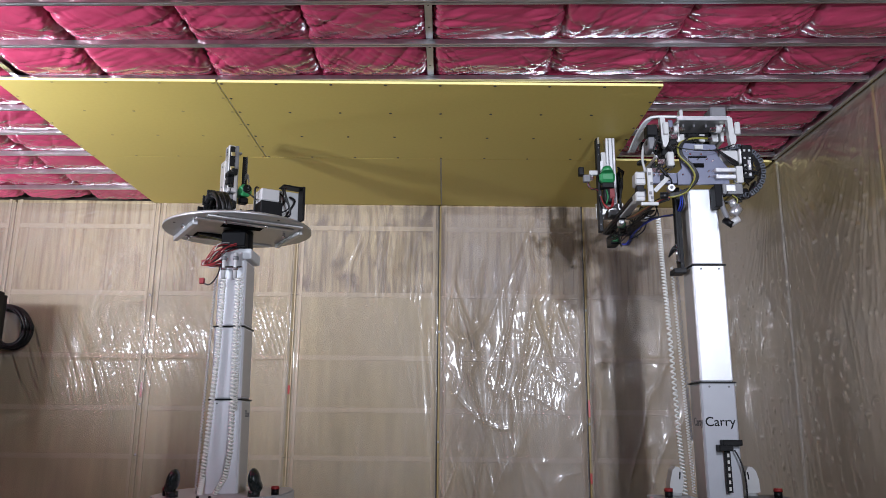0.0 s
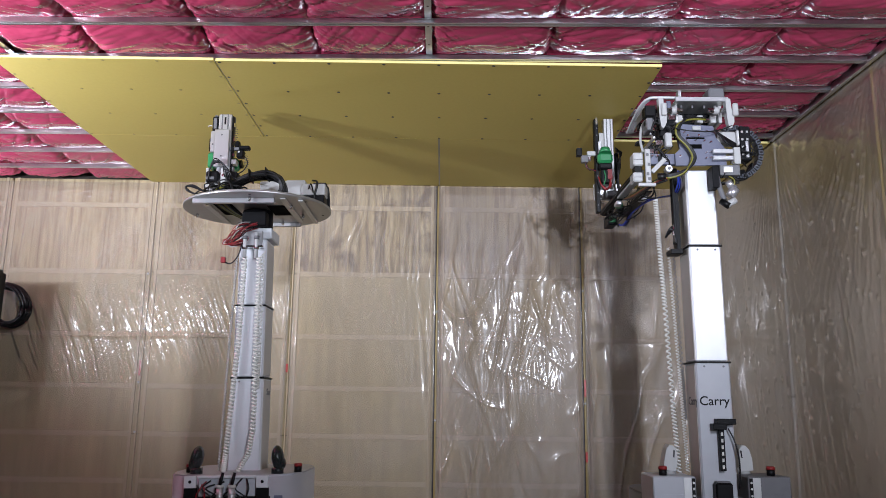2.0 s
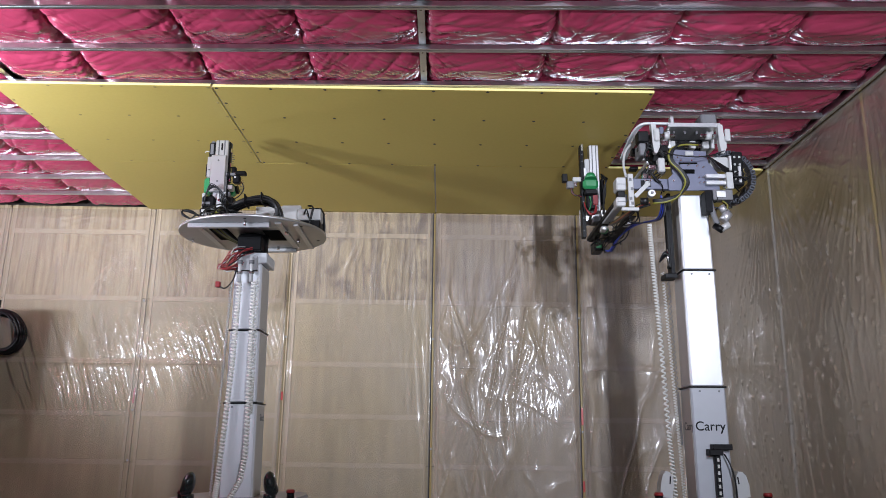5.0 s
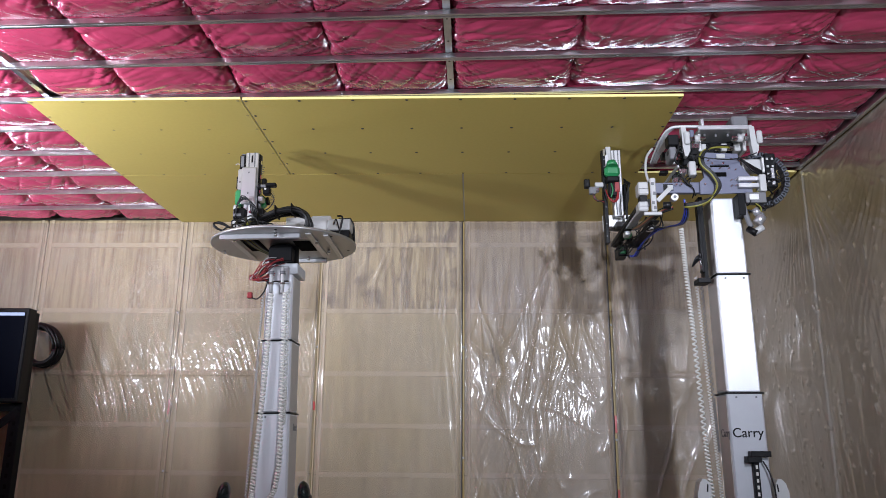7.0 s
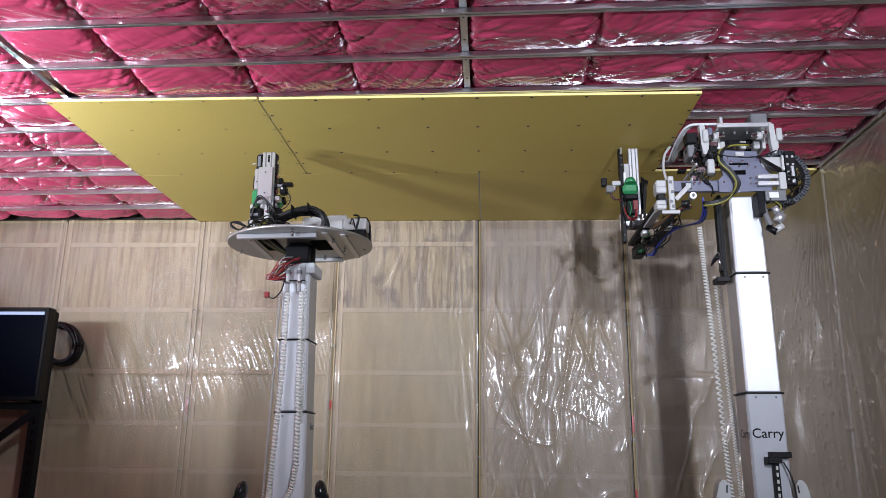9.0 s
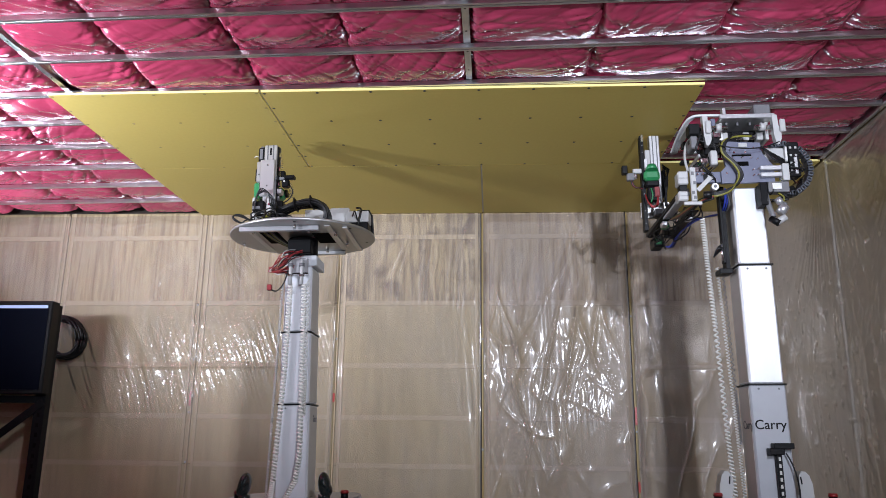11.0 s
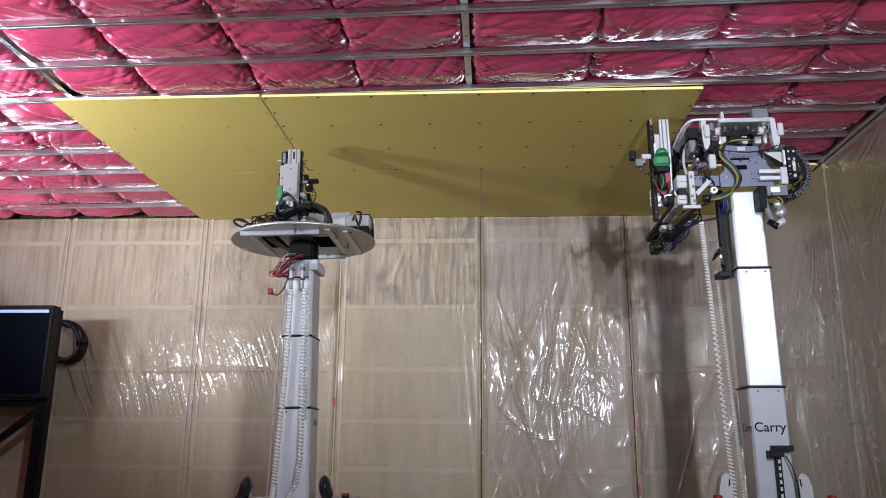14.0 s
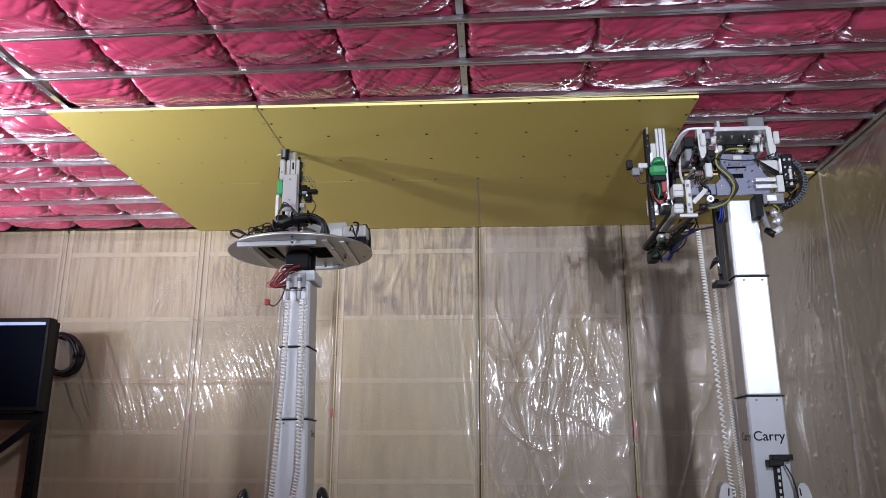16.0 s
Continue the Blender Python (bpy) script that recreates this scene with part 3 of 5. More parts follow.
def insulation_batt(x0, x1, seed):
    """A film-wrapped batt lying on the bars: it sags in each bay and is pinched at its long edges."""
    ny, nx = 470, max(12, int((x1 - x0) / 0.0065))
    u, y = np.meshgrid(np.linspace(0, 1, nx), np.linspace(1.9, 4.93, ny), indexing="ij")
    wob = 0.02 * (vnoise(y * 2.5, y * 0 + seed, seed) - 0.5)
    x = x0 + (x1 - x0) * u + wob * np.sin(math.pi * u) + 0.012 * (vnoise(y * 3, u * 2, seed + 5) - 0.5)
    fx = (1 - np.abs(2 * u - 1) ** 12) * (0.82 + 0.3 * vnoise(u * 2, y * 1.1, seed + 1))
    bars = np.array(BARS)[None, None, :] + SKEW * x[..., None]
    near = np.min(np.abs(y[..., None] - bars), axis=-1)
    fy = np.clip(near / 0.15, 0, 1) ** 0.55
    top = H + 0.036
    z = top + 0.009 * np.clip(1 - fx, 0, 1) - 0.034 * fx * fy
    # drawn folds: fan from the pinched edges, run across the bay
    fold = 0 * z
    for k, (deg, f, g, amp) in enumerate(((58, 9, 1.0, 0.009), (-50, 9, 1.0, 0.007), (75, 14, 1.2, 0.006), (-68, 15, 1.4, 0.006), (34, 13, 1.4, 0.0065), (62, 30, 1.8, 0.0056), (44, 34, 1.8, 0.0054), (-40, 32, 2.0, 0.0046), (74, 44, 2.2, 0.0036))):
        t = radians(deg + 14 * math.sin(seed * 2.3 + k))
        p, q = x * math.cos(t) + y * math.sin(t), y * math.cos(t) - x * math.sin(t)
        p = p + 0.03 * vnoise(x * 4, y * 4, seed + 30 + k)
        fold = fold + ridge(p * f, q * g, seed + 2 + k, 5.5) * 1.5 * amp * np.clip(vnoise(x * 3, y * 3, seed + 20 + k) * 2.4 - 0.7, 0, 1.2)
    for e, way in ((0.0, 1), (1.0, -1)):
        for yb in range(4):
            yc = 2.1 + 0.85 * yb + 0.3 * math.sin(seed + 3 * yb + 5 * e)
            away = np.abs(u - e) * (x1 - x0) + 0.02
            a = np.arctan2(y - yc, away)
            fold = fold + 0.0065 * ridge(a * 9, away * 3, seed + 60 + yb + 7 * e, 3.0) * np.exp(-((y - yc) / 0.30) ** 2 - (away / 0.20) ** 2) * np.clip(away / 0.06, 0.3, 1)
    z = z + fold * (0.5 + 0.5 * fy) * (0.45 + 0.85 * np.abs(2 * u - 1) ** 1.5)
    z = np.maximum(z, np.where(near < 0.02, top - 0.003, 0))
    ob = surface("insulation_batt", np.stack([x, y, z], -1), nx, ny, M_PINK)
    return tagged(ob, "glossy pink film-wrapped insulation batt lying on steel bars", "insulation", "insulation batts over the ceiling bars")


EDGES = [-3.93, -3.50, -3.06, -2.63, -2.20, -1.80, -1.725, -1.385, -0.93, -0.50, -0.062, -0.040, 0.42, 0.85, 1.28, 1.705]
for i, (a, b) in enumerate(zip(EDGES, EDGES[1:])):
    if b - a > 0.1:
        insulation_batt(a - 0.004, b + 0.004, 11 + i * 13)


screw_mesh = {}


def screw(parent, x, y, mat):
    if mat not in screw_mesh:
        screw_mesh[mat] = Shape().cyl((0, 0, 0), (0, 0, -0.0012), 0.0070, mat, 8, 0.0062).mesh("screw")
    ob = new("screw", screw_mesh[mat])
    ob.parent = parent
    ob.matrix_basis = pose(x, y, -0.0002)


def gypsum_board(x0, x1, y0, y1, label, mat=None, lift=0.0):
    s = Shape()
    s.box((x0 + 0.001, y0 + 0.001, 0), (x1 - 0.001, y1 - 0.001, 0.0122), M_BOARD, 0.001)
    s._paint([f for f in s.bm.faces if abs(f.normal.z) < 0.3], M_BOARD_EDGE)
    ob = lone("gypsum_board", s, label, "gypsum board", "ceiling boards", at=pose(0, 0, H + lift))
    if mat:
        for r in range(4):
            y = y0 + 0.014 + r * (y1 - y0 - 0.028) / 3
            n = max(2, round((x1 - x0) / 0.2275))
            for c in range(n + 1):
                screw(ob, x0 + 0.014 + c * (x1 - x0 - 0.028) / n, y, mat)
            if r < 3:
                for x in (x0 + 0.014, x1 - 0.014):
                    screw(ob, x, y + (y1 - y0 - 0.028) / 6, mat)
    return ob


gypsum_board(-0.922, 0.895, 3.20, 4.1070, "yellow gypsum ceiling board fixed with dark screws", M_SCREW)
gypsum_board(-1.835, -0.9275, 3.195, 4.109, "yellow gypsum ceiling board with flush screws", M_SCREW_PALE)
gypsum_board(-1.835, -0.018, 4.1092, 4.985, "yellow gypsum ceiling board against the wall", lift=0.0006)
gypsum_board(-0.0115, E - 0.004, 4.1098, 4.985, "yellow gypsum ceiling board against the wall corner", lift=0.0012)
for x0, x1, y0, y1 in ((-0.931, -0.9185, 3.21, 4.10), (-0.022, -0.008, 4.12, 4.98)):
    lone("joint_tape", Shape().box((x0, y0, H + 0.0045), (x1, y1, H + 0.006), M_WHITE, 0), "white paper backing in a board joint", kind="structure")
lone("board_joint", Shape().box((-0.02, 4.1035, H + 0.003), (0.89, 4.1118, H + 0.0042), M_VOID, 0), "thin dark open joint between ceiling boards", kind="structure")
for x, z0, z1 in ((-1.803, 1.19, 1.28), (-0.918, 1.22, 1.27), (0.879, 1.10, 1.20), (0.879, 0.72, 0.78)):
    part("tape_mark", Shape().box((x - 0.006, W - 0.012, z0), (x + 0.006, W - 0.0105, z1), M_TAPE, 0), wall_n, "short strip of red tape")
for x, z in ((-1.803, 1.81), (-1.80, 1.47), (-1.803, 1.15), (-1.80, 0.86), (-0.915, 1.6), (0.878, 1.06), (0.876, 1.74), (-0.02, 1.6), (-0.02, 0.95)):
    part("pin", Shape().ball((x, W - 0.012, z), 0.007, M_WHITE, (1, 0.5, 1)), wall_n, "white sheet pin")


# ---- monitor on its stand ----
def monitor_and_stand():
    mon = thing("monitor", pose(-2.885, 4.46, 1.225), "black flat monitor with a dark screen on an angle-steel stand", "monitor")
    part("casing", Shape().box((-0.465, -0.03, 0), (0.465, 0.045, 0.515), M_BLACK, 0.006), mon)
    part("screen", Shape().box((-0.445, -0.033, 0.022), (0.445, -0.0302, 0.492), M_SCREEN, 0), mon, "dark glossy screen")
    part("title_bar", Shape().box((-0.445, -0.0345, 0.472), (0.440, -0.0332, 0.489), M_GLOW, 0), mon, "lit pale blue bar along the top of the screen")
    st = thing("monitor_stand", pose(-2.885, 4.53, 0), "black slotted angle-steel stand holding a monitor", "stand")
    for x in (-0.40, 0.415):
        s = Shape().box((x - 0.03, -0.02, 0), (x + 0.03, -0.016, 1.73), M_STEEL_BLACK, 0.001).box((x + 0.026, -0.0155, 0), (x + 0.03, 0.035, 1.73), M_STEEL_BLACK, 0.001)
        for k in range(30):
            z = 0.06 + k * 0.055
            s.box((x - 0.008, -0.0206, z), (x + 0.008, -0.0201, z + 0.022), M_VOID, 0)
        part("post", s, st)
    for z in (0.55, 1.20):
        part("cross_rail", Shape().box((-0.37, -0.0155, z - 0.02), (0.385, -0.011, z + 0.02), M_STEEL_BLACK, 0.001), st)
    m = Matrix.Translation((0.20, -0.024, 1.0)) @ Matrix.Rotation(radians(-38), 4, "Y")
    part("brace", Shape().box((-0.33, -0.003, -0.022), (0.30, 0.002, 0.022), M_STEEL_BLACK, 0.001, m), st)
    coil = thing("cable_coil", pose(-2.586, 4.845, 1.596), "bundle of black cable hung on the wall beside the monitor", "cable")
    rnd = random.Random(7)
    for k in range(24):
        rx, rz, dx, dz, dy = rnd.uniform(0.095, 0.142), rnd.uniform(0.108, 0.130), rnd.uniform(-0.008, 0.008), rnd.uniform(-0.012, 0.006), 0.0025 * k
        part("cable_turn", Shape().tube([(math.cos(a) * rx + dx, dy + 0.006 * math.sin(2 * a + k), math.sin(a) * rz + dz - 0.02 * math.cos(a)) for a in [2 * math.pi * i / 22 for i in range(23)]], 0.0062, M_RUBBER, 6, 1), coil)
    part("cable_hook", Shape().box((-0.02, -0.012, 0.085), (0.0, 0.165, 0.10), M_BLACK, 0.003), coil, "black hook in the wall")


monitor_and_stand()

# ---- the two robots ----
LEAN = -1.1
CARRY_LEAN = -0.5
SLOPE = math.tan(radians(0.5))
SHOT, CARRY = (-0.782, 3.65), (1.0775, 3.37)


def rounded(a, b, p=3.2, n=40, cut=None):
    """Outline of a plump rounded rectangle."""
    out = []
    for i in range(n):
        t = 2 * math.pi * i / n
        c, s = math.cos(t), math.sin(t)
        x, y = a * math.copysign(abs(c) ** (2 / p), c), b * math.copysign(abs(s) ** (2 / p), s)
        out.append((x, max(y, cut) if cut is not None else y))
    return out


def robot_base(robot, ear, dz, yc, pod_y, stop, bz, half, mat):
    """Drive base with its deck, pods, stop buttons and wheels."""
    m = pose(0, yc, 0)
    part("body", Shape().slab(rounded(half, 0.29, 3.4), 0.07, 0.735 + bz, mat, m, True), robot, "grey rounded drive base")
    part("deck", Shape().slab(rounded(half - 0.004, 0.286, 3.4), 0.7352 + bz, 0.742 + bz, mat, m), robot)
    dark = ear is M_GLOSS
    for x, tip in ((-0.147, 10), (0.172, -7)) if dark else ((-0.16, 6), (0.130, -6)):
        tilt = pose(x, pod_y, 0.80 + dz, 0, tip, 0)
        p = Shape()
        if dark:
            p.ball((0, 0, 0.002), 0.048, ear, (0.52, 0.80, 1.0), tilt)
        else:
            side = math.copysign(1, -x)
            fin = [(-0.034, -0.045), (0.030, -0.045), (0.034, 0.0), (0.026, 0.034), (0.010, 0.050), (-0.010, 0.052), (-0.024, 0.038), (-0.032, 0.0)]
            stand = tilt @ Matrix.Rotation(radians(90), 4, "X") @ Matrix.Diagonal((0.75, 1, 1, 1))
            p.slab(fin, -0.028, 0.028, ear, stand).box((-0.004 + side * 0.012, -0.0292, 0.006), (0.001 + side * 0.012, -0.0281, 0.034), M_BLACK, 0, tilt)
        if dark:
            p.ball((-0.006 if x < 0 else 0.006, 0.006, -0.020), 0.036, ear, (0.64, 0.9, 0.8), tilt)
        p.cyl((x, pod_y, 0.742 + dz), (x, pod_y, 0.765 + dz), 0.024, ear, 14)
        part("sensor_pod", p, robot, "glossy black sensor pod" if ear is M_GLOSS else "white sensor pod")
    for x in (-stop[0] * (0.86 if dark else 1), stop[0] + (0.015 if dark else 0)):
        b = part("stop_button", Shape().cyl((x, stop[1], 0.742 + dz), (x, stop[1], 0.764 + dz), 0.015, M_BLACK, 14), robot, "emergency stop button")
        part("cap", Shape().cyl((x, stop[1], 0.7641 + dz), (x, stop[1], 0.776 + dz), 0.018, M_CAP, 16, 0.015), b, "red mushroom cap")
    for x in (-0.2, 0.2):
        for y in (yc - 0.2, yc + 0.2):
            part("wheel", Shape().cyl((x - 0.02, y, 0.04), (x + 0.02, y, 0.04), 0.04, M_RUBBER, 18), robot)


def front_bay(robot):
    """The open equipment bay at the front of the screw-driving robot's base."""
    part("front_bay", Shape().box((-0.170, -0.296, 0.30), (0.163, -0.2905, 0.690), M_BLACK, 0.002), robot, "open black equipment bay")
    part("bay_plate", Shape().box((-0.110, -0.302, 0.6902), (0.105, -0.2905, 0.764), M_LOWER, 0.002), robot, "light grey plate behind the cable fittings")
    for x in (-0.140, 0.135):
        part("bracket", Shape().box((x - 0.024, -0.315, 0.722), (x + 0.022, -0.2965, 0.766), M_PAINT, 0.002).cyl((x, -0.318, 0.745), (x, -0.3151, 0.745), 0.006, M_BLACK, 10), robot, "grey corner bracket with a bolt")
        part("bay_post", Shape().box((x - 0.024, -0.310, 0.35), (x + 0.024, -0.2965, 0.7215), M_BLACK, 0.002), robot)
    part("bay_lip", Shape().box((-0.115, -0.312, 0.757), (0.110, -0.3022, 0.768), M_PAINT, 0.002), robot)
    for x in (-0.020, 0.025):
        part("cable_fitting", Shape().cyl((x, -0.335, 0.66), (x, -0.335, 0.725), 0.013, M_ALU_DULL, 16).cyl((x, -0.335, 0.700), (x, -0.335, 0.707), 0.0155, M_ALU, 16).cyl((x, -0.335, 0.682), (x, -0.335, 0.689), 0.0155, M_ALU, 16).cyl((x, -0.335, 0.725), (x, -0.335, 0.735), 0.015, M_SIDE, 16).cyl((x, -0.335, 0.735), (x + 0.008, -0.33, 0.780), 0.006, M_BLACK, 10), robot, "steel cable fitting")
    part("bay_shelf", Shape().box((-0.10, -0.36, 0.655), (0.10, -0.3025, 0.662), M_STEEL_BLACK, 0.001), robot)
    rnd = random.Random(21)
    for k in range(12):
        x = -0.115 + 0.017 * k
        part("wire", Shape().tube([(x, -0.304, 0.745 + rnd.uniform(-0.02, 0.02)), (x + rnd.uniform(-0.03, 0.03), -0.33, 0.72), (x + rnd.uniform(-0.03, 0.03), -0.325, 0.68), (x + rnd.uniform(-0.02, 0.02), -0.31, 0.60), (x, -0.30, 0.52)], 0.0032, M_RED if k in (1, 2) else M_RUBBER, 6), robot)
    part("marking", Shape().box((0.172, -0.272, 0.655), (0.205, -0.2705, 0.69), M_VIOLET, 0), robot, "dark printed emblem bar")


def lettering(parent, text, size, at, mat):
    c = bpy.data.curves.new("lettering", "FONT")
    c.body, c.size, c.extrude, c.align_x, c.align_y = text, size, 0.0006, "CENTER", "CENTER"
    c.offset = 0.0004
    tmp = new("lettering_curve", c)
    me = bpy.data.meshes.new_from_object(tmp)
    bpy.data.objects.remove(tmp)
    me.materials.append(mat)
    ob = new("lettering", me)
    ob.parent, ob.matrix_basis = parent, at
    return tagged(ob, "dark printed word")


def mast(robot, y0, y1, cuts, halves, lower):
    """Telescopic mast: nested box sections with dark collars."""
    for k, (z0, z1, h) in enumerate(zip(cuts, cuts[1:], halves)):
        sec = Shape().box((-h, y0 + 0.002 * k, z0), (h, y1 - 0.002 * k, z1 - 0.001), lower if k == 0 else M_MAST, 0.006)
        ob = part("mast_section", sec, robot, "light grey lower mast section" if k == 0 else "bright aluminium mast section")
        for sx in (-1, 1):
            part("side_cover", Shape().box((sx * h - 0.0015, y0 + 0.012, z0 + 0.01), (sx * h + 0.0015, y1 - 0.012, z1 - 0.012), M_SIDE, 0.001), ob, "warm grey side cover")
        if k < len(halves) - 1:
            part("collar", Shape().box((-h - 0.004, y0 - 0.004, z1 - 0.0055), (h + 0.004, y1 + 0.004, z1 + 0.001), M_BLACK, 0.001), robot, "thin black collar")
            for x in (-h * 0.5, h * 0.62):
                part("bolt", Shape().cyl((x, y0 - 0.0025, z1 - 0.018), (x, y0 + 0.001, z1 - 0.018), 0.004, M_GREY, 10), robot)


# screw-driving robot
shot = thing("screw_driving_robot", pose(SHOT[0], SHOT[1], 0, 0, LEAN, 0), "tall grey robot with a round turntable carrying a screw-driving tower", "robot")
robot_base(shot, M_GLOSS, 0.025, 0.0, -0.22, (0.225, -0.15), 0.025, 0.268, M_BASE)
front_bay(shot)
mast(shot, -0.072, 0.088, [0.742, 1.146, 1.453, 1.745], [0.0675, 0.0635, 0.0595], M_MAST)
lettering(shot, "Shot", 0.040, pose(0.0695, 0.03, 1.085, 90, 0, 90), M_GREY)
part("mast_head", Shape().box((-0.065, -0.06, 1.747), (0.078, 0.10, 1.795), M_PAINT, 0.004).box((-0.045, -0.09, 1.70), (0.045, -0.0735, 1.775), M_ALU, 0.003), shot, "grey mast head plate")
s = Shape()
for x in (-0.028, 0.022):
    s.cyl((x, -0.10, 1.655), (x, -0.10, 1.765), 0.0085, M_WHITE, 12).cyl((x, -0.10, 1.69), (x, -0.10, 1.70), 0.013, M_CHROME, 12).cyl((x, -0.10, 1.735), (x, -0.10, 1.75), 0.012, M_GREY, 12)
s.box((-0.05, -0.105, 1.70), (0.05, -0.075, 1.708), M_CHROME, 0.001)
part("gland_block", s, shot, "white and steel cable glands")
rnd = random.Random(4)
for k in range(20):
    a, b, c = rnd.uniform(-0.03, 0.03), rnd.uniform(-0.018, 0.018), rnd.uniform(-0.02, 0.02)
    part("wire", Shape().tube([(0.0 + a, -0.08, 1.805 + b), (-0.04 + a, -0.11 + c, 1.785 + b), (-0.075 + a, -0.11 - c, 1.750 + c), (-0.105 + a * 0.8, -0.10 + b, 1.728 + b), (-0.07 + c, -0.10 + b, 1.715 + c * 0.6), (-0.025 + b, -0.095, 1.73 + a * 0.5)], 0.0021, M_RED if k % 3 else (M_RUBBER if k % 5 else M_WHITE), 5), shot)
plug = part("plug_lead", Shape().tube([(-0.04, -0.10, 1.72), (-0.05, -0.12, 1.66), (-0.08, -0.12, 1.625), (-0.11, -0.11, 1.635)], 0.003, M_RUBBER, 6), shot, "black lead")
part("plug", Shape().box((-0.125, -0.12, 1.63), (-0.105, -0.10, 1.655), M_RED, 0.002), plug, "red plug")
part("hub", Shape().cyl((0, 0, 1.796), (0, 0, 1.882), 0.066, M_BLACK, 24).box((-0.05, -0.085, 1.80), (0.055, 0.0, 1.865), M_BLACK, 0.004), shot, "black swivel hub")
for name, path, rc, rw, turns, mat, lab in (
        ("coiled_cable", [(-0.028, -0.094, 1.66), (-0.031, -0.094, 1.54), (-0.034, -0.094, 1.42), (-0.038, -0.094, 1.30), (-0.046, -0.097, 1.175), (-0.053, -0.10, 1.05), (-0.060, -0.105, 0.93), (-0.064, -0.115, 0.83), (-0.068, -0.125, 0.768)], 0.0088, 0.0044, 64, M_COIL, "thick ivory coiled cable"),
        ("coiled_cable", [(0.034, -0.094, 1.66), (0.035, -0.094, 1.54), (0.0355, -0.094, 1.42), (0.036, -0.094, 1.30), (0.038, -0.097, 1.175), (0.040, -0.10, 1.05), (0.040, -0.105, 0.93), (0.028, -0.115, 0.835), (-0.008, -0.125, 0.768)], 0.0088, 0.0044, 64, M_COIL, "thick ivory coiled cable"),
        ("coiled_cable", [(0.050, -0.084, 1.68), (0.050, -0.084, 1.25), (0.048, -0.080, 1.10)], 0.0052, 0.0024, 44, M_COIL, "thin ivory coiled cable"),
        ("coiled_cable", [(-0.066, -0.08, 1.66), (-0.082, -0.085, 1.2), (-0.098, -0.09, 0.745)], 0.0045, 0.0026, 72, M_ALU_DULL, "thin grey coiled cable")):
    part(name, Shape().helix(path, rc, rw, turns, mat), shot, lab)

# the turntable and what it carries
table = part("turntable", Shape().cyl((0, 0, 0), (0, 0, 0.011), 0.323, M_DISC, 72).cyl((0, 0, 0.0111), (0, 0, 0.013), 0.318, M_PAINT, 72), shot, "round brushed aluminium turntable", at=pose(0, 0, 1.886))
part("rim_bar", Shape().box((-0.225, -0.232, -0.022), (0.120, -0.210, -0.0005), M_ALU, 0.002), table, "bright aluminium bar under the turntable")
part("rim_bar", Shape().box((0.214, -0.200, -0.009), (0.236, 0.215, -0.0005), M_ALU_DULL, 0.002), table, "bright aluminium bar under the turntable")
for x, y0, y1 in ((0.155, -0.23, 0.20), (-0.195, -0.20, 0.22)):
    part("rib", Shape().box((x - 0.013, y0, -0.007), (x + 0.013, y1, -0.0005), M_ALU_DULL, 0.002), table)
part("rim_bar", Shape().box((-0.15, 0.226, -0.018), (0.15, 0.246, -0.0005), M_ALU_DULL, 0.002), table, "aluminium bar under the turntable")
for x0, y0, x1, y1 in ((0.06, -0.10, 0.135, 0.075), (-0.165, -0.16, -0.085, 0.06)):
    part("slot", Shape().box((x0, y0, -0.002), (x1, y1, -0.0005), M_VOID, 0), table, "dark slot in the turntable")
s = Shape()
for k in range(7):
    s.tube([(-0.15 + 0.008 * k, -0.15, -0.004), (-0.12 + 0.006 * k, -0.06, -0.018), (-0.07 + 0.004 * k, 0.0, -0.035)], 0.003, (M_RUBBER, M_YELLOW, M_GREY)[k % 3], 6)
part("slot_cables", s, table, "cables through the turntable")
for a in range(14):
    r, t = (0.29, 0.20, 0.25)[a % 3], a * 0.9 + 0.3
    x, y = r * math.cos(t), r * math.sin(t)
    if a % 2:
        part("standoff", Shape().cyl((x, y, -0.018), (x, y, -0.0005), 0.006, M_CHROME, 10), table)
    else:
        part("bolt_hole", Shape().cyl((x, y, -0.0012), (x, y, -0.0004), 0.006, M_BLACK, 10), table)
part("control_box", Shape().box((0.112, 0.035, 0.0135), (0.200, 0.15, 0.156), M_WHITE, 0.004), table, "white control box")
part("control_box", Shape().box((-0.016, 0.07, 0.0135), (0.110, 0.15, 0.162), M_WHITE, 0.004), table, "white control box")
part("control_box", Shape().box((0.190, 0.00, 0.075), (0.297, 0.08, 0.128), M_WHITE, 0.004), table, "white control box")
part("control_box", Shape().box((0.2005, 0.0, 0.0135), (0.295, 0.095, 0.0745), M_BLACK, 0.004), table, "black control box")
part("control_box", Shape().box((0.02, 0.0, 0.0135), (0.095, 0.068, 0.055), M_GREY, 0.003), table, "dark grey control box")
s = Shape()
s.box((0.0, 0.0, 0.06), (0.004, 0.03, 0.085), M_YELLOW, 0)
for k in range(6):
    s.box((0.0042, 0.002, 0.0605 + 0.0045 * k), (0.022, 0.005, 0.0625 + 0.0045 * k), M_YELLOW, 0)
part("terminal_comb", s, table, "small yellow terminal comb")
part("motor_plate", Shape().box((-0.26, -0.10, 0.0135), (0.05, 0.12, 0.028), M_GREY, 0.003), table, "grey slide rail plate")
rnd = random.Random(19)
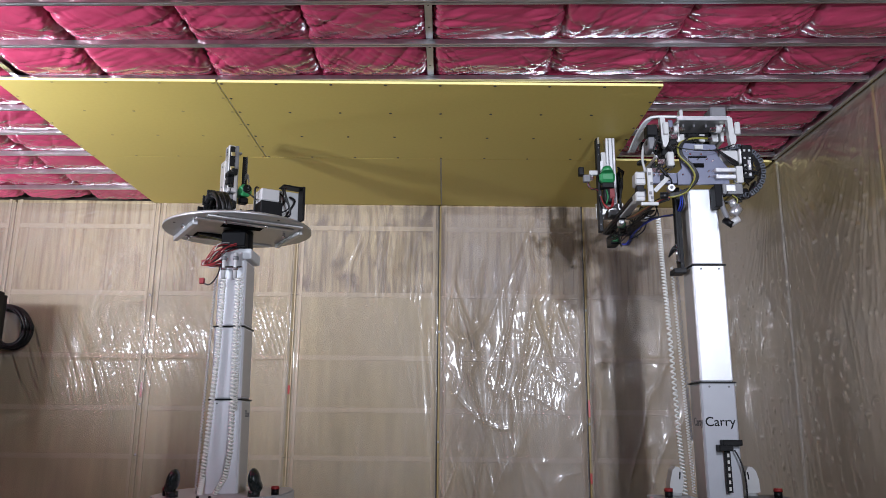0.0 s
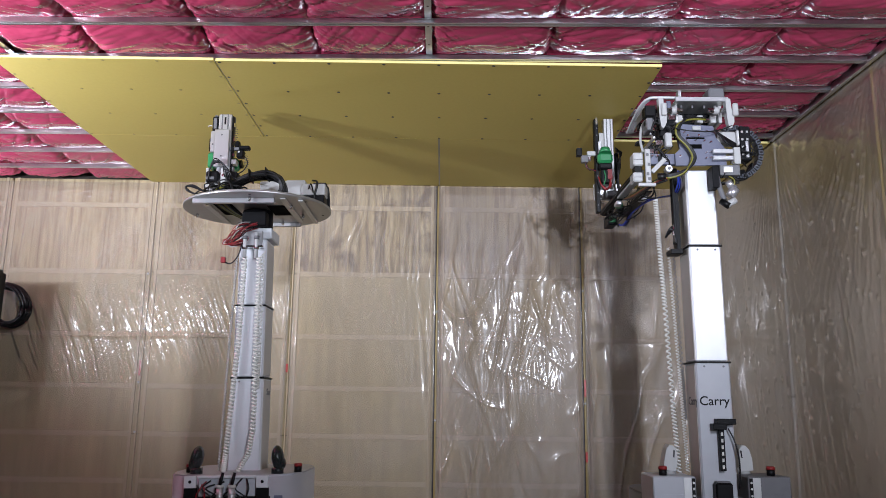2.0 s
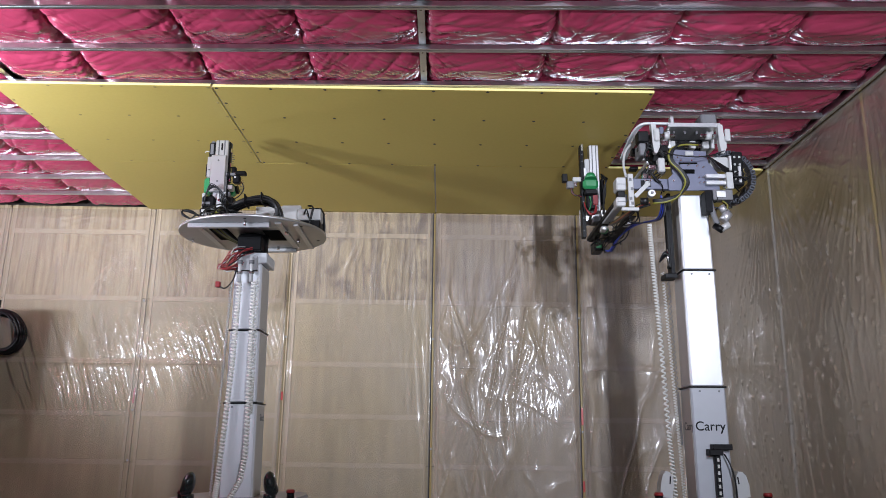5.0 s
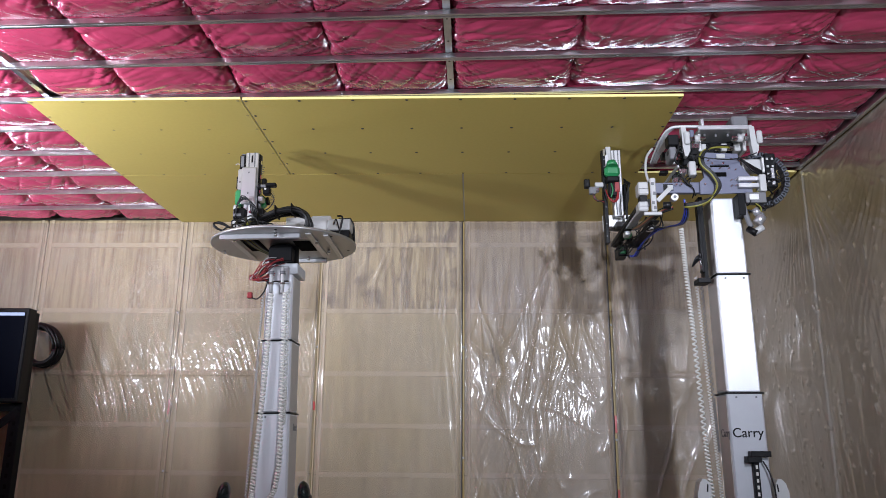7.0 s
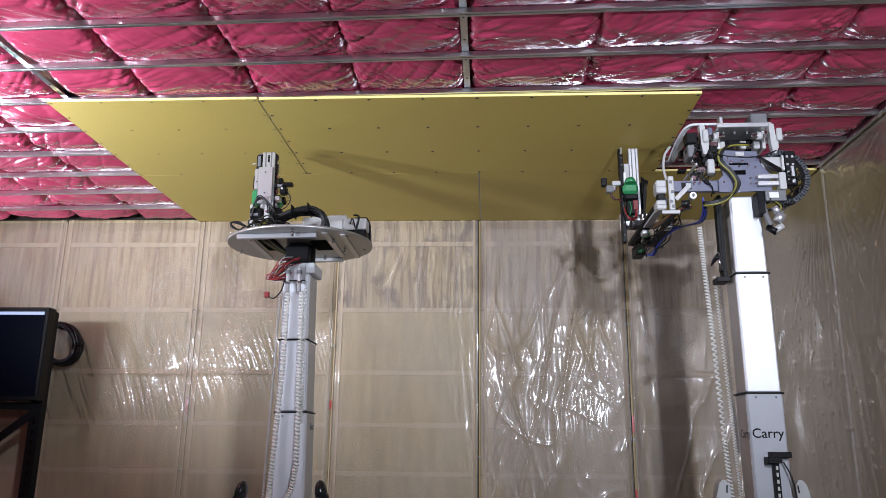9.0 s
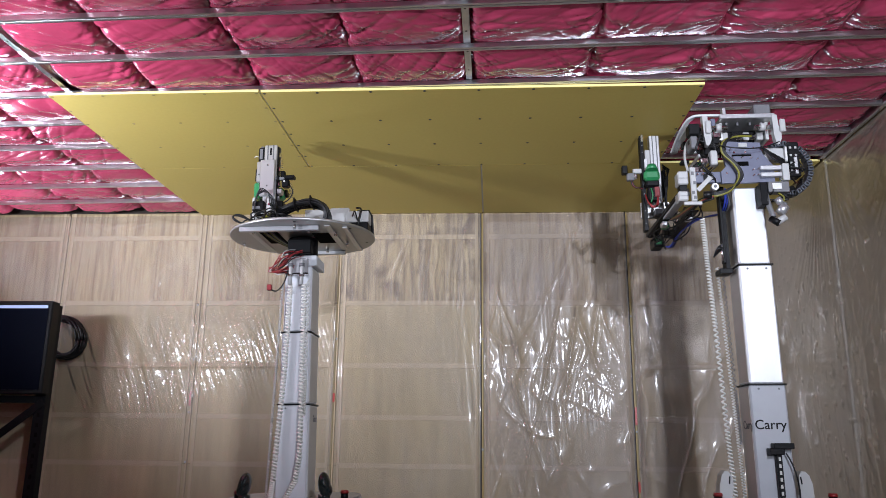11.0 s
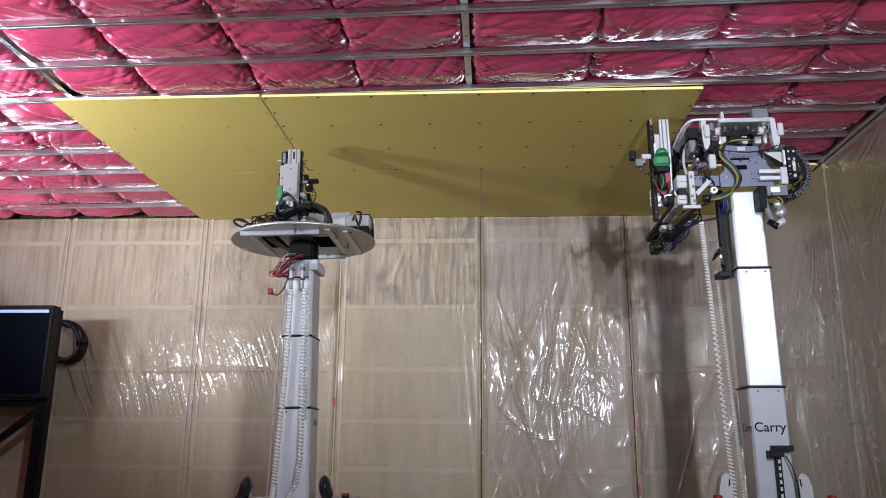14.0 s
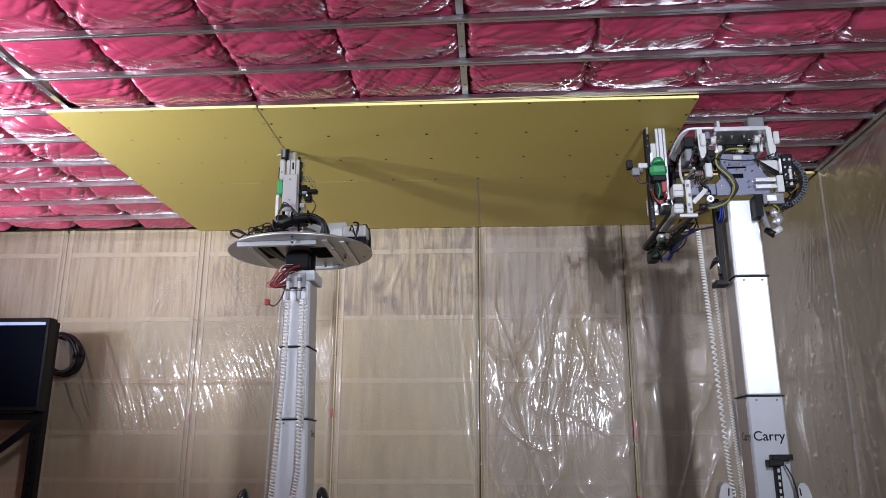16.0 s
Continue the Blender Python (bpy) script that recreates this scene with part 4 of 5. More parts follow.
for k in range(18):
    a, b, c = 0.011 * (k % 3 - 1) + rnd.uniform(-0.008, 0.008), 0.011 * (k // 3 - 2.5) + rnd.uniform(-0.006, 0.006), rnd.uniform(-0.008, 0.008)
    path = [(-0.17 + c, -0.07 + b, 0.055 + c), (-0.10, -0.10 + b, 0.09 + a), (-0.02, -0.12 + b, 0.122 + a + c), (0.06, -0.12 + b + c, 0.134 + a), (0.118 + c, -0.11 + b, 0.112 + a), (0.126 + a, -0.10 + b + c, 0.06), (0.08 + c, -0.09 + b, 0.032), (0.02, -0.08 + b, 0.028)]
    part("looped_cable", Shape().tube(path, rnd.choice((0.0045, 0.0055, 0.0068)), M_RUBBER, 7), table, "looped black cable")
for x, z in ((-0.09, 0.096), (-0.01, 0.126), (0.062, 0.134)):
    part("cable_tie", Shape().box((x - 0.003, -0.165, z - 0.022), (x + 0.003, -0.075, z + 0.022), M_BLACK, 0.002), table, "black cable tie")
part("lead_end", Shape().cyl((-0.150, -0.155, 0.060), (-0.112, -0.160, 0.072), 0.0065, M_YELLOW, 10), table, "yellow cable end")


for x, y, rad in ((-0.235, -0.06, 0.035), (-0.255, -0.03, 0.028), (-0.20, 0.10, 0.03)):
    part("cable_ring", Shape().tube([(x + rad * math.cos(t), y, 0.060 + rad * 0.65 * math.sin(t)) for t in [2 * math.pi * i / 14 for i in range(15)]], 0.0035, M_RUBBER, 6, 1), table)
for k in range(3):
    part("cable_ring", Shape().tube([(-0.20, -0.09, 0.045 + 0.004 * k), (-0.25, -0.11, 0.050), (-0.288, -0.12, 0.066 + 0.003 * k), (-0.290, -0.11, 0.088), (-0.262, -0.10, 0.092 - 0.004 * k), (-0.225, -0.09, 0.070), (-0.19, -0.08, 0.055)], 0.0042, M_RUBBER, 6), table)
rnd = random.Random(12)
U = rnd.uniform
for k in range(14):
    x, y = U(-0.25, -0.12), U(-0.10, 0.10)
    part("loose_cable", Shape().tube([(x, y, 0.02), (x - U(0.0, 0.05), y + U(-0.05, 0.05), U(0.05, 0.10)), (x + U(-0.02, 0.04), y + U(-0.05, 0.05), U(0.07, 0.12)), (x + U(0.02, 0.08), y + U(-0.06, 0.06), U(0.04, 0.09)), (x + U(0.0, 0.08), y + U(-0.05, 0.05), 0.02)], U(0.003, 0.005), M_RUBBER, 6), table)
for k in range(12):
    x, y = U(0.22, 0.28), U(-0.02, 0.16)
    part("loose_cable", Shape().tube([(x, y, U(0.10, 0.15)), (x + U(0.01, 0.03), y + U(-0.04, 0.04), U(0.08, 0.13)), (x + U(0.0, 0.025), y + U(-0.04, 0.04), U(0.03, 0.06)), (x - U(0.02, 0.05), y + U(-0.05, 0.02), 0.02)], U(0.003, 0.005), M_RUBBER, 6), table)
for k in range(16):
    x, y, z, rad = U(-0.17, -0.05), U(-0.20, -0.10), U(0.045, 0.07), U(0.022, 0.045)
    part("loose_cable", Shape().tube([(x + rad * math.cos(t) * U(0.8, 1.2), y + rad * 0.7 * math.sin(t + k), z + rad * 0.8 * math.sin(t)) for t in [0.5 * i + 0.7 * k for i in range(12)]], U(0.0025, 0.0042), M_RUBBER, 6, 3), table)
for k in range(8):
    x, y = U(0.02, 0.10), U(-0.02, 0.05)
    part("loose_cable", Shape().tube([(x, y, 0.02), (x + U(-0.03, 0.03), y + U(-0.04, 0.02), U(0.05, 0.08)), (x + U(0.02, 0.06), y + U(-0.03, 0.03), U(0.04, 0.08)), (x + U(0.03, 0.08), y, 0.02)], 0.004, M_RUBBER, 6), table)
part("cable_frame", Shape().box((0.215, 0.10, 0.0135), (0.225, 0.20, 0.150), M_WHITE, 0.002).box((0.2255, 0.19, 0.0135), (0.285, 0.20, 0.165), M_BLACK, 0.002).box((0.2255, 0.10, 0.155), (0.285, 0.19, 0.162), M_BLACK, 0.002), table, "white plate with an open black cable frame")

TOWER = pose(-0.163, 0.0, 0.013)


def rides(name, shape, label, group):
    """A part that slides over the turntable together with the others of its group."""
    group.append(part(name, shape, table, label, TOWER))


tower, driver_a = [], []
s = Shape().box((-0.030, -0.024, 0.03), (0.030, 0.024, 0.440), M_ALU, 0.003)
for x in (-0.014, 0.012):
    s.box((x - 0.003, -0.0246, 0.30), (x + 0.003, -0.0241, 0.439), M_GREY, 0)
s.box((-0.004, -0.0249, 0.39), (0.004, -0.0245, 0.425), M_BLACK, 0)
rides("tool_tower", s, "upright aluminium profile with grooves", tower)
s = Shape().box((-0.042, -0.040, 0.185), (0.026, -0.0245, 0.362), M_ALU, 0.003)
for z in (0.235, 0.335):
    s.cyl((-0.008, -0.0425, z), (-0.008, -0.039, z), 0.004, M_GREY, 10)
rides("slide_plate", s, "bare aluminium slide plate with two screws", tower)
rides("motor_box", Shape().box((-0.068, -0.052, 0.108), (-0.012, 0.02, 0.162), M_BLACK, 0.006).box((-0.066, -0.0535, 0.122), (-0.03, -0.0521, 0.134), M_GREY, 0), "black motor box", tower)
rides("motor_box", Shape().box((0.026, -0.05, 0.118), (0.074, 0.01, 0.158), M_BLACK, 0.005), "small black motor box", tower)
rides("clamp_post", Shape().box((0.0, -0.055, 0.105), (0.022, -0.03, 0.175), M_WHITE, 0.003).cyl((0.011, -0.0565, 0.14), (0.011, -0.0551, 0.14), 0.006, M_CHROME, 10), "white clamp post", tower)
rides("foot_block", Shape().box((-0.06, -0.035, 0.0), (-0.02, 0.03, 0.1075), M_WHITE, 0.003), "white foot block", tower)
s = Shape().box((0.062, -0.045, 0.226), (0.094, -0.012, 0.262), M_BLACK, 0.004).box((0.074, -0.05, 0.263), (0.122, -0.02, 0.281), M_BLACK, 0.004).cyl((0.074, -0.0475, 0.252), (0.074, -0.0455, 0.252), 0.005, M_WHITE, 10)
rides("tower_camera", s, "small black camera on a bracket", tower)
rides("camera_bracket", Shape().box((0.028, -0.035, 0.264), (0.0735, -0.02, 0.278), M_GREY, 0.002).box((0.034, -0.038, 0.258), (0.048, -0.018, 0.284), M_BLACK, 0.003), "dark camera bracket", tower)
rides("camera_lead", Shape().tube([(0.094, -0.03, 0.24), (0.112, -0.03, 0.205), (0.094, -0.035, 0.165), (0.06, -0.04, 0.145)], 0.0026, M_RUBBER, 6), "black camera lead", tower)
for k in range(5):
    rides("tower_lead", Shape().tube([(-0.055, -0.056, 0.115 + 0.008 * k), (-0.040 + 0.004 * k, -0.066 - 0.002 * k, 0.180 + 0.008 * k), (0.005 + 0.006 * k, -0.068, 0.195 - 0.006 * k), (0.02 + 0.008 * k, -0.062, 0.13)], 0.0028, M_RUBBER, 6), "thin black looped lead", tower)
s = Shape().box((0.0305, -0.020, 0.05), (0.037, 0.004, 0.432), M_BLACK, 0.001).box((0.0305, 0.006, 0.30), (0.036, 0.022, 0.438), M_GREY, 0.001)
for z in (0.10, 0.17, 0.24, 0.31, 0.38):
    s.box((0.0372, -0.018, z), (0.046, 0.002, z + 0.022), M_CHROME if z > 0.2 else M_GREY, 0.002)
s.box((0.0372, -0.03, 0.200), (0.060, 0.01, 0.222), M_ALU, 0.002).box((0.046, -0.015, 0.285), (0.066, 0.012, 0.315), M_BLACK, 0.003)
rides("side_track", s, "black side track with steel clips", tower)
s = Shape().box((-0.040, 0.026, 0.16), (-0.002, 0.036, 0.415), M_ALU, 0.003).box((-0.03, 0.03, 0.415), (-0.005, 0.05, 0.425), M_GREY, 0.002)
s.box((0.002, 0.05, 0.20), (0.012, 0.074, 0.40), M_BLACK, 0.003)
rides("driver_rail", s, "aluminium rail carrying the screwdriver", driver_a)
s = Shape().box((-0.067, 0.002, 0.366), (-0.033, 0.03, 0.440), M_BLACK, 0.005).box((-0.060, -0.0005, 0.380), (-0.046, 0.0018, 0.432), M_GREY, 0.002).box((-0.058, 0.004, 0.4402), (-0.042, 0.024, 0.446), M_GREY, 0.002)
s.tube([(-0.067, 0.01, 0.395), (-0.080, 0.01, 0.398), (-0.088, 0.012, 0.392)], 0.002, M_WHITE, 6)
rides("driver_nose", s, "black screw-feeding nose", driver_a)
rides("driver_sleeve", Shape().box((-0.068, -0.012, 0.263), (-0.0435, 0.02, 0.365), M_ALU, 0.004).box((-0.074, -0.006, 0.270), (-0.0685, 0.012, 0.330), M_BLACK, 0.002).cyl((-0.056, -0.0125, 0.30), (-0.056, -0.0145, 0.30), 0.004, M_GREY, 10), "aluminium driver sleeve", driver_a)
s = Shape().box((-0.076, -0.015, 0.188), (-0.0435, 0.05, 0.262), M_GREEN, 0.008).cyl((-0.03, 0.062, 0.22), (0.030, 0.062, 0.228), 0.028, M_GREEN, 12).box((0.012, 0.034, 0.196), (0.052, 0.090, 0.252), M_GREEN, 0.012).cyl((0.052, 0.062, 0.226), (0.064, 0.062, 0.228), 0.020, M_BLACK, 12).box((-0.02, 0.040, 0.165), (0.02, 0.084, 0.196), M_BLACK, 0.006)
rides("screwdriver", s, "green collated screwdriver", driver_a)
rides("driver_grip", Shape().box((-0.078, -0.02, 0.0), (-0.063, 0.0, 0.187), M_WHITE, 0.003).cyl((-0.046, 0.02, 0.0), (-0.046, 0.02, 0.187), 0.010, M_BLACK, 12), "white upright driver bracket", driver_a)
s = Shape()
for k in range(20):
    t = -0.4 + k * 0.14
    c, d = math.cos(t), math.sin(t)
    s.cyl((0.035 + 0.035 * c, 0.062, 0.235 + 0.045 * d), (0.035 + 0.058 * c, 0.062, 0.235 + 0.072 * d), 0.0011, M_GREY, 5)
for k in range(12):
    s.cyl((0.012, 0.062, 0.29 + 0.0095 * k), (0.032 + 0.004 * (k % 2), 0.066, 0.294 + 0.0095 * k), 0.0012, M_GREY, 5)
rides("screw_strip", s, "curved strip of collated screws", driver_a)


# board-lifting robot
carry = thing("board_lifting_robot", pose(CARRY[0], CARRY[1], 0, 0, CARRY_LEAN, 0), "tall grey robot with a gripper head and a green screwdriver arm", "robot")
robot_base(carry, M_WHITE, 0.052, 0.225, 0.03, (0.206, -0.04), -0.03, 0.25, M_GREY)
for sx, mat in ((-1, M_LOWER), (1, M_GREY)):
    x0, x1 = sorted((sx * 0.098, sx * 0.258))
    part("side_box", Shape().box((x0, -0.092, 0.10), (x1, 0.09, 0.7935), mat, 0.004).box((x0 + 0.03, -0.094, 0.60), (x1 - 0.03, -0.0921, 0.73), mat, 0.001), carry, "grey front housing")
for sx in (-1, 1):
    x = sx * 0.108
    hinge = part("hinge_strip", Shape().box((x - 0.006, -0.0955, 0.55), (x + 0.006, -0.0925, 0.788), M_BLACK, 0.001), carry, "black edge strip")
    for z in (0.70, 0.725, 0.75, 0.772):
        part("bolt", Shape().cyl((x - sx * 0.0, -0.0985, z), (x, -0.0956, z), 0.0042, M_ALU_DULL, 10), hinge)
    part("box_bracket", Shape().box(tuple(min(a, b) for a, b in zip((x + sx * 0.007, -0.0945, 0.69), (x + sx * 0.036, -0.0925, 0.790))), (max(x + sx * 0.007, x + sx * 0.036), -0.0925, 0.790), M_ALU_DULL, 0.001), carry, "aluminium corner bracket")
part("connector_box", Shape().box((-0.030, -0.112, 0.60), (0.034, -0.0715, 0.772), M_BLACK, 0.006).box((-0.024, -0.106, 0.7721), (0.028, -0.077, 0.778), M_GREY, 0.003), carry, "black connector box with a grey lid")
mast(carry, -0.070, 0.065, [0.45, 1.222, 1.684, 2.0], [0.0668, 0.0632, 0.0595], M_LOWER)
lettering(carry, "Carry", 0.049, pose(-0.002, -0.0708, 1.071, 90, 0, 0), M_BLACK)
lettering(carry, "Carry", 0.044, pose(-0.0688, -0.02, 1.071, 90, 0, -90), M_GREY)


def L(x, y, z):
    """Room coordinates to the robot's own."""
    return (x - CARRY[0] + SLOPE * z, y - CARRY[1], z)


def B(shape, x0, x1, y0, y1, z0, z1, mat, bevel=0.002):
    k = SLOPE * (z0 + z1) / 2 - CARRY[0]
    return shape.box((x0 + k, y0 - CARRY[1], z0), (x1 + k, y1 - CARRY[1], z1), mat, bevel)


part("side_camera", B(B(Shape(), 1.058, 1.132, 3.262, 3.296, 0.985, 1.006, M_BLACK), 1.042, 1.094, 3.255, 3.296, 0.965, 0.988, M_BLACK), carry, "black depth camera")
s = B(Shape(), 1.068, 1.088, 3.272, 3.284, 0.815, 0.967, M_BLACK, 0.001)
for k in range(6):
    s = B(s, 1.074, 1.082, 3.2712, 3.2718, 0.823 + k * 0.024, 0.836 + k * 0.024, M_SIDE, 0)
part("camera_strap", s, carry, "black perforated mounting strap")
part("camera_cable", Shape().tube([L(1.105, 3.28, 0.97), L(1.125, 3.27, 0.92), L(1.138, 3.27, 0.84), L(1.135, 3.28, 0.75)], 0.003, M_RUBBER, 6), carry)
part("side_rail", B(B(B(Shape(), 0.966, 0.982, 3.35, 3.40, 1.66, 2.02, M_BLACK), 0.954, 0.9655, 3.34, 3.37, 1.70, 1.98, M_BLACK), 0.935, 0.985, 3.33, 3.40, 1.655, 1.675, M_BLACK), carry, "black side rail with a black bracket")
s = Shape()
for k in range(6):
    s.tube([L(0.915 + 0.006 * k, 3.33, 1.72 + 0.006 * k), L(0.925 + 0.004 * k, 3.31, 1.75), L(0.95, 3.32, 1.77 - 0.01 * k)], 0.004, M_RUBBER, 6)
s.cyl(L(0.945, 3.315, 1.70), L(0.942, 3.315, 1.77), 0.005, M_CHROME, 10)
part("connectors", s, carry, "black connectors on the side rail")
part("coiled_cable", Shape().helix([L(0.900, 3.40, 1.90), L(0.908, 3.40, 1.70), L(0.920, 3.40, 1.45), L(0.935, 3.40, 1.05), L(0.945, 3.39, 0.80)], 0.0076, 0.0036, 74, M_COIL), carry, "ivory coiled cable")
part("coiled_cable", Shape().helix([L(0.953, 3.43, 1.70), L(0.975, 3.43, 1.2), L(0.992, 3.43, 0.80)], 0.006, 0.0020, 76, M_COIL), carry, "thin loose coiled cable")
part("coiled_cable", Shape().helix([L(0.975, 3.43, 1.66), L(0.988, 3.43, 1.2), L(0.995, 3.43, 1.0)], 0.005, 0.0018, 44, M_GREY), carry, "thin grey coiled cable")

# head
k = -CARRY[0] + SLOPE * 2.08
up = Matrix.Translation((k, 3.264 - CARRY[1], 0)) @ Matrix.Rotation(radians(90), 4, "X")
s = Shape().slab([(0.968, 2.176), (1.105, 2.168), (1.112, 2.12), (1.150, 2.070), (1.150, 2.003), (0.945, 2.000), (0.945, 2.05), (0.965, 2.07), (0.958, 2.11)], 0, 0.014, M_VIOLET, up)
part("head_plate", s, carry, "blue-grey head plate with slots")
part("plate_slot", B(Shape(), 1.001, 1.053, 3.2465, 3.2495, 2.071, 2.089, M_VOID), carry, "dark slot")
part("plate_label", B(Shape(), 1.005, 1.028, 3.2465, 3.2495, 2.015, 2.036, M_WHITE), carry, "white label")
part("plate_label", B(Shape(), 1.018, 1.052, 3.243, 3.2495, 2.148, 2.166, M_WHITE), carry, "white label")
for x, z in ((0.99, 2.105), (1.03, 2.107), (1.065, 2.105), (1.09, 2.10), (1.07, 2.055), (1.088, 2.057), (1.07, 2.032), (1.088, 2.034), (0.985, 2.14), (1.075, 2.145)):
    m = Matrix.Translation(L(x, 3.248, z)) @ Matrix.Rotation(radians(-40), 4, "Y")
    part("plate_screw", Shape().box((-0.006, -0.002, -0.0022), (0.006, 0.002, 0.0022), M_CHROME, 0.0006, m), carry)
for x, z in ((0.852, 2.041), (0.872, 2.041), (0.966, 2.041), (1.044, 2.128), (1.000, 2.128)):
    part("plate_bolt", Shape().cyl(L(x, 3.2625, z), L(x, 3.2465, z), 0.0042, M_CHROME, 10), carry)
part("plate_window", B(Shape(), 0.990, 1.066, 3.2466, 3.2496, 2.112, 2.119, M_VOID), carry, "dark slit")
for x in (0.995, 1.04, 1.09, 1.135):
    part("plate_stud", Shape().cyl(L(x, 3.30, 2.276), L(x, 3.30, 2.262), 0.005, M_GREY, 8), carry)
part("right_slide", B(Shape(), 1.091, 1.172, 3.228, 3.2485, 2.046, 2.064, M_ALU), carry, "aluminium slide")
part("right_slide", B(Shape(), 1.091, 1.172, 3.228, 3.2485, 2.018, 2.036, M_ALU), carry, "aluminium slide")
part("slide_end", B(Shape(), 1.172, 1.198, 3.222, 3.27, 2.0, 2.07, M_WHITE), carry, "white slide end block")
part("sensor_box", B(B(Shape(), 1.115, 1.195, 3.23, 3.27, 1.955, 1.998, M_GREY), 1.128, 1.165, 3.226, 3.2299, 1.965, 1.990, M_ALU_DULL), carry, "grey sensor box")
part("bracket", B(Shape(), 1.085, 1.113, 3.235, 3.29, 1.905, 1.995, M_STEEL_BLACK), carry, "dark bracket beside the mast")
part("servo_motor", B(B(Shape(), 1.119, 1.195, 3.25, 3.30, 2.095, 2.146, M_WHITE, 0.005), 1.195, 1.212, 3.245, 3.305, 2.085, 2.15, M_ALU_DULL, 0.003), carry, "pale servo motor")
s = B(Shape(), 1.205, 1.250, 3.24, 3.29, 2.02, 2.165, M_BLACK, 0.004)
for j in range(4):
    for i in range(2):
        B(s, 1.211 + 0.020 * i, 1.219 + 0.020 * i, 3.2365, 3.2399, 2.040 + 0.032 * j, 2.048 + 0.032 * j, M_WHITE, 0)
B(s, 1.225, 1.238, 3.234, 3.2399, 2.03, 2.10, M_ALU, 0.002)
part("valve_block", s, carry, "black valve block with white ports")
for i in range(17):
    t = radians(112 - i * 12.5)
    c = Vector(L(1.196 + 0.098 * math.cos(t), 3.275, 2.060 + 0.104 * math.sin(t)))
    m = Matrix.Translation(c) @ Matrix.Rotation(-t, 4, "Y")
    part("chain_link", Shape().box((-0.0105, -0.022, -0.0098), (0.0105, 0.022, 0.0098), M_CHAIN, 0.002, m).box((-0.006, -0.0235, -0.003), (0.006, -0.0221, 0.003), M_BLACK, 0, m), carry, "grey plastic cable chain link")
for i in range(7):
    part("head_cable", Shape().tube([L(1.10 + 0.004 * i, 3.235, 2.145 - 0.003 * i), L(1.14, 3.225 - 0.002 * i, 2.11 - 0.004 * i), L(1.185, 3.232, 2.085 - 0.003 * i)], 0.0045, M_RUBBER, 6), carry)
    part("head_cable", Shape().tube([L(1.262, 3.27 + 0.005 * i, 2.02), L(1.255 - 0.004 * i, 3.27, 1.975), L(1.22, 3.26, 1.955 + 0.005 * i), L(1.185, 3.25, 1.975)], 0.0035, M_RUBBER, 6), carry)
part("head_cable", Shape().tube([L(0.925, 3.215, 2.150), L(0.97, 3.20, 2.132), L(1.05, 3.20, 2.125), L(1.12, 3.21, 2.138), L(1.17, 3.22, 2.16)], 0.0026, M_RUBBER, 6), carry)
s = Shape()
for i, m in enumerate((M_YELLOW, M_RUBBER, M_RUBBER, M_RUBBER)):
    d = 0.0042 * i
    s.tube([L(1.07, 3.235, 2.190 + d * 0.4), L(1.0, 3.225, 2.186 + d * 0.4), L(0.950 + d, 3.22, 2.160), L(0.946 + d, 3.22, 2.115), L(0.985 + d, 3.22, 2.070), L(1.004 + d, 3.22, 2.022), L(0.972 + d, 3.22, 1.966 + d), L(0.925, 3.222, 1.943 + d), L(0.872, 3.235, 1.940 + d)], 0.0048, m, 7)
part("yellow_cable", s, carry, "black and yellow-green cable loop")
part("top_plate", B(Shape(), 0.960, 1.170, 3.2655, 3.56, 2.279, 2.287, M_ALU_DULL), carry, "aluminium lifting plate")
part("front_bar", B(Shape(), 0.957, 1.174, 3.250, 3.265, 2.275, 2.294, M_ALU), carry, "bright aluminium front bar")
part("top_block", B(Shape(), 1.102, 1.168, 3.27, 3.35, 2.2875, 2.345, M_GREY, 0.006), carry, "grey motor block")
part("top_post", B(Shape(), 0.974, 0.988, 3.268, 3.30, 2.2875, 2.330, M_ALU), carry, "aluminium post")
for x in (0.99, 1.075, 1.13):
    rod = part("rod", Shape().cyl(L(x - 0.035, 3.33, 2.222), L(x + 0.03, 3.33, 2.224), 0.009, M_CHROME, 12), carry, "steel guide rod")
    part("rod_block", B(Shape(), x - 0.012, x + 0.012, 3.31, 3.35, 2.205, 2.238, M_WHITE), rod, "white rod block")
for x0 in (0.966, 1.148):
    part("lifting_cheek", B(Shape(), x0, x0 + 0.014, 3.30, 3.55, 2.20, 2.2785, M_ALU_DULL), carry, "aluminium cheek plate")
part("cross_plate", B(Shape(), 0.981, 1.147, 3.40, 3.415, 2.18, 2.2785, M_BLACK), carry, "black cross plate")
for sx, x in ((-1, 0.898), (1, 1.172)):
    m = Matrix.Translation(L(x, 3.262, 2.222)) @ Matrix.Rotation(radians(90), 4, "X")
    s = Shape().slab([(-0.012, 0.066), (0.008, 0.062), (0.011, 0.015), (0.020, 0.004), (0.018, -0.040), (0.006, -0.064), (-0.004, -0.062), (-0.010, -0.02)], -0.012, 0.016, M_WHITE, m)
    B(s, x + 0.004 + 0.008 * sx, x + 0.026 + 0.008 * sx, 3.232, 3.2455, 2.208, 2.262, M_WHITE, 0.006)
    finger = part("gripper_finger", s, carry, "white plastic gripper finger")
    part("finger_pin", Shape().cyl(L(x - sx * 0.018, 3.255, 2.235), L(x - sx * 0.085, 3.255, 2.238), 0.010, M_CHROME, 12).cyl(L(x - sx * 0.04, 3.255, 2.236), L(x - sx * 0.06, 3.255, 2.237), 0.016, M_WHITE, 14), finger, "steel pin with a white bush")
s = Shape()
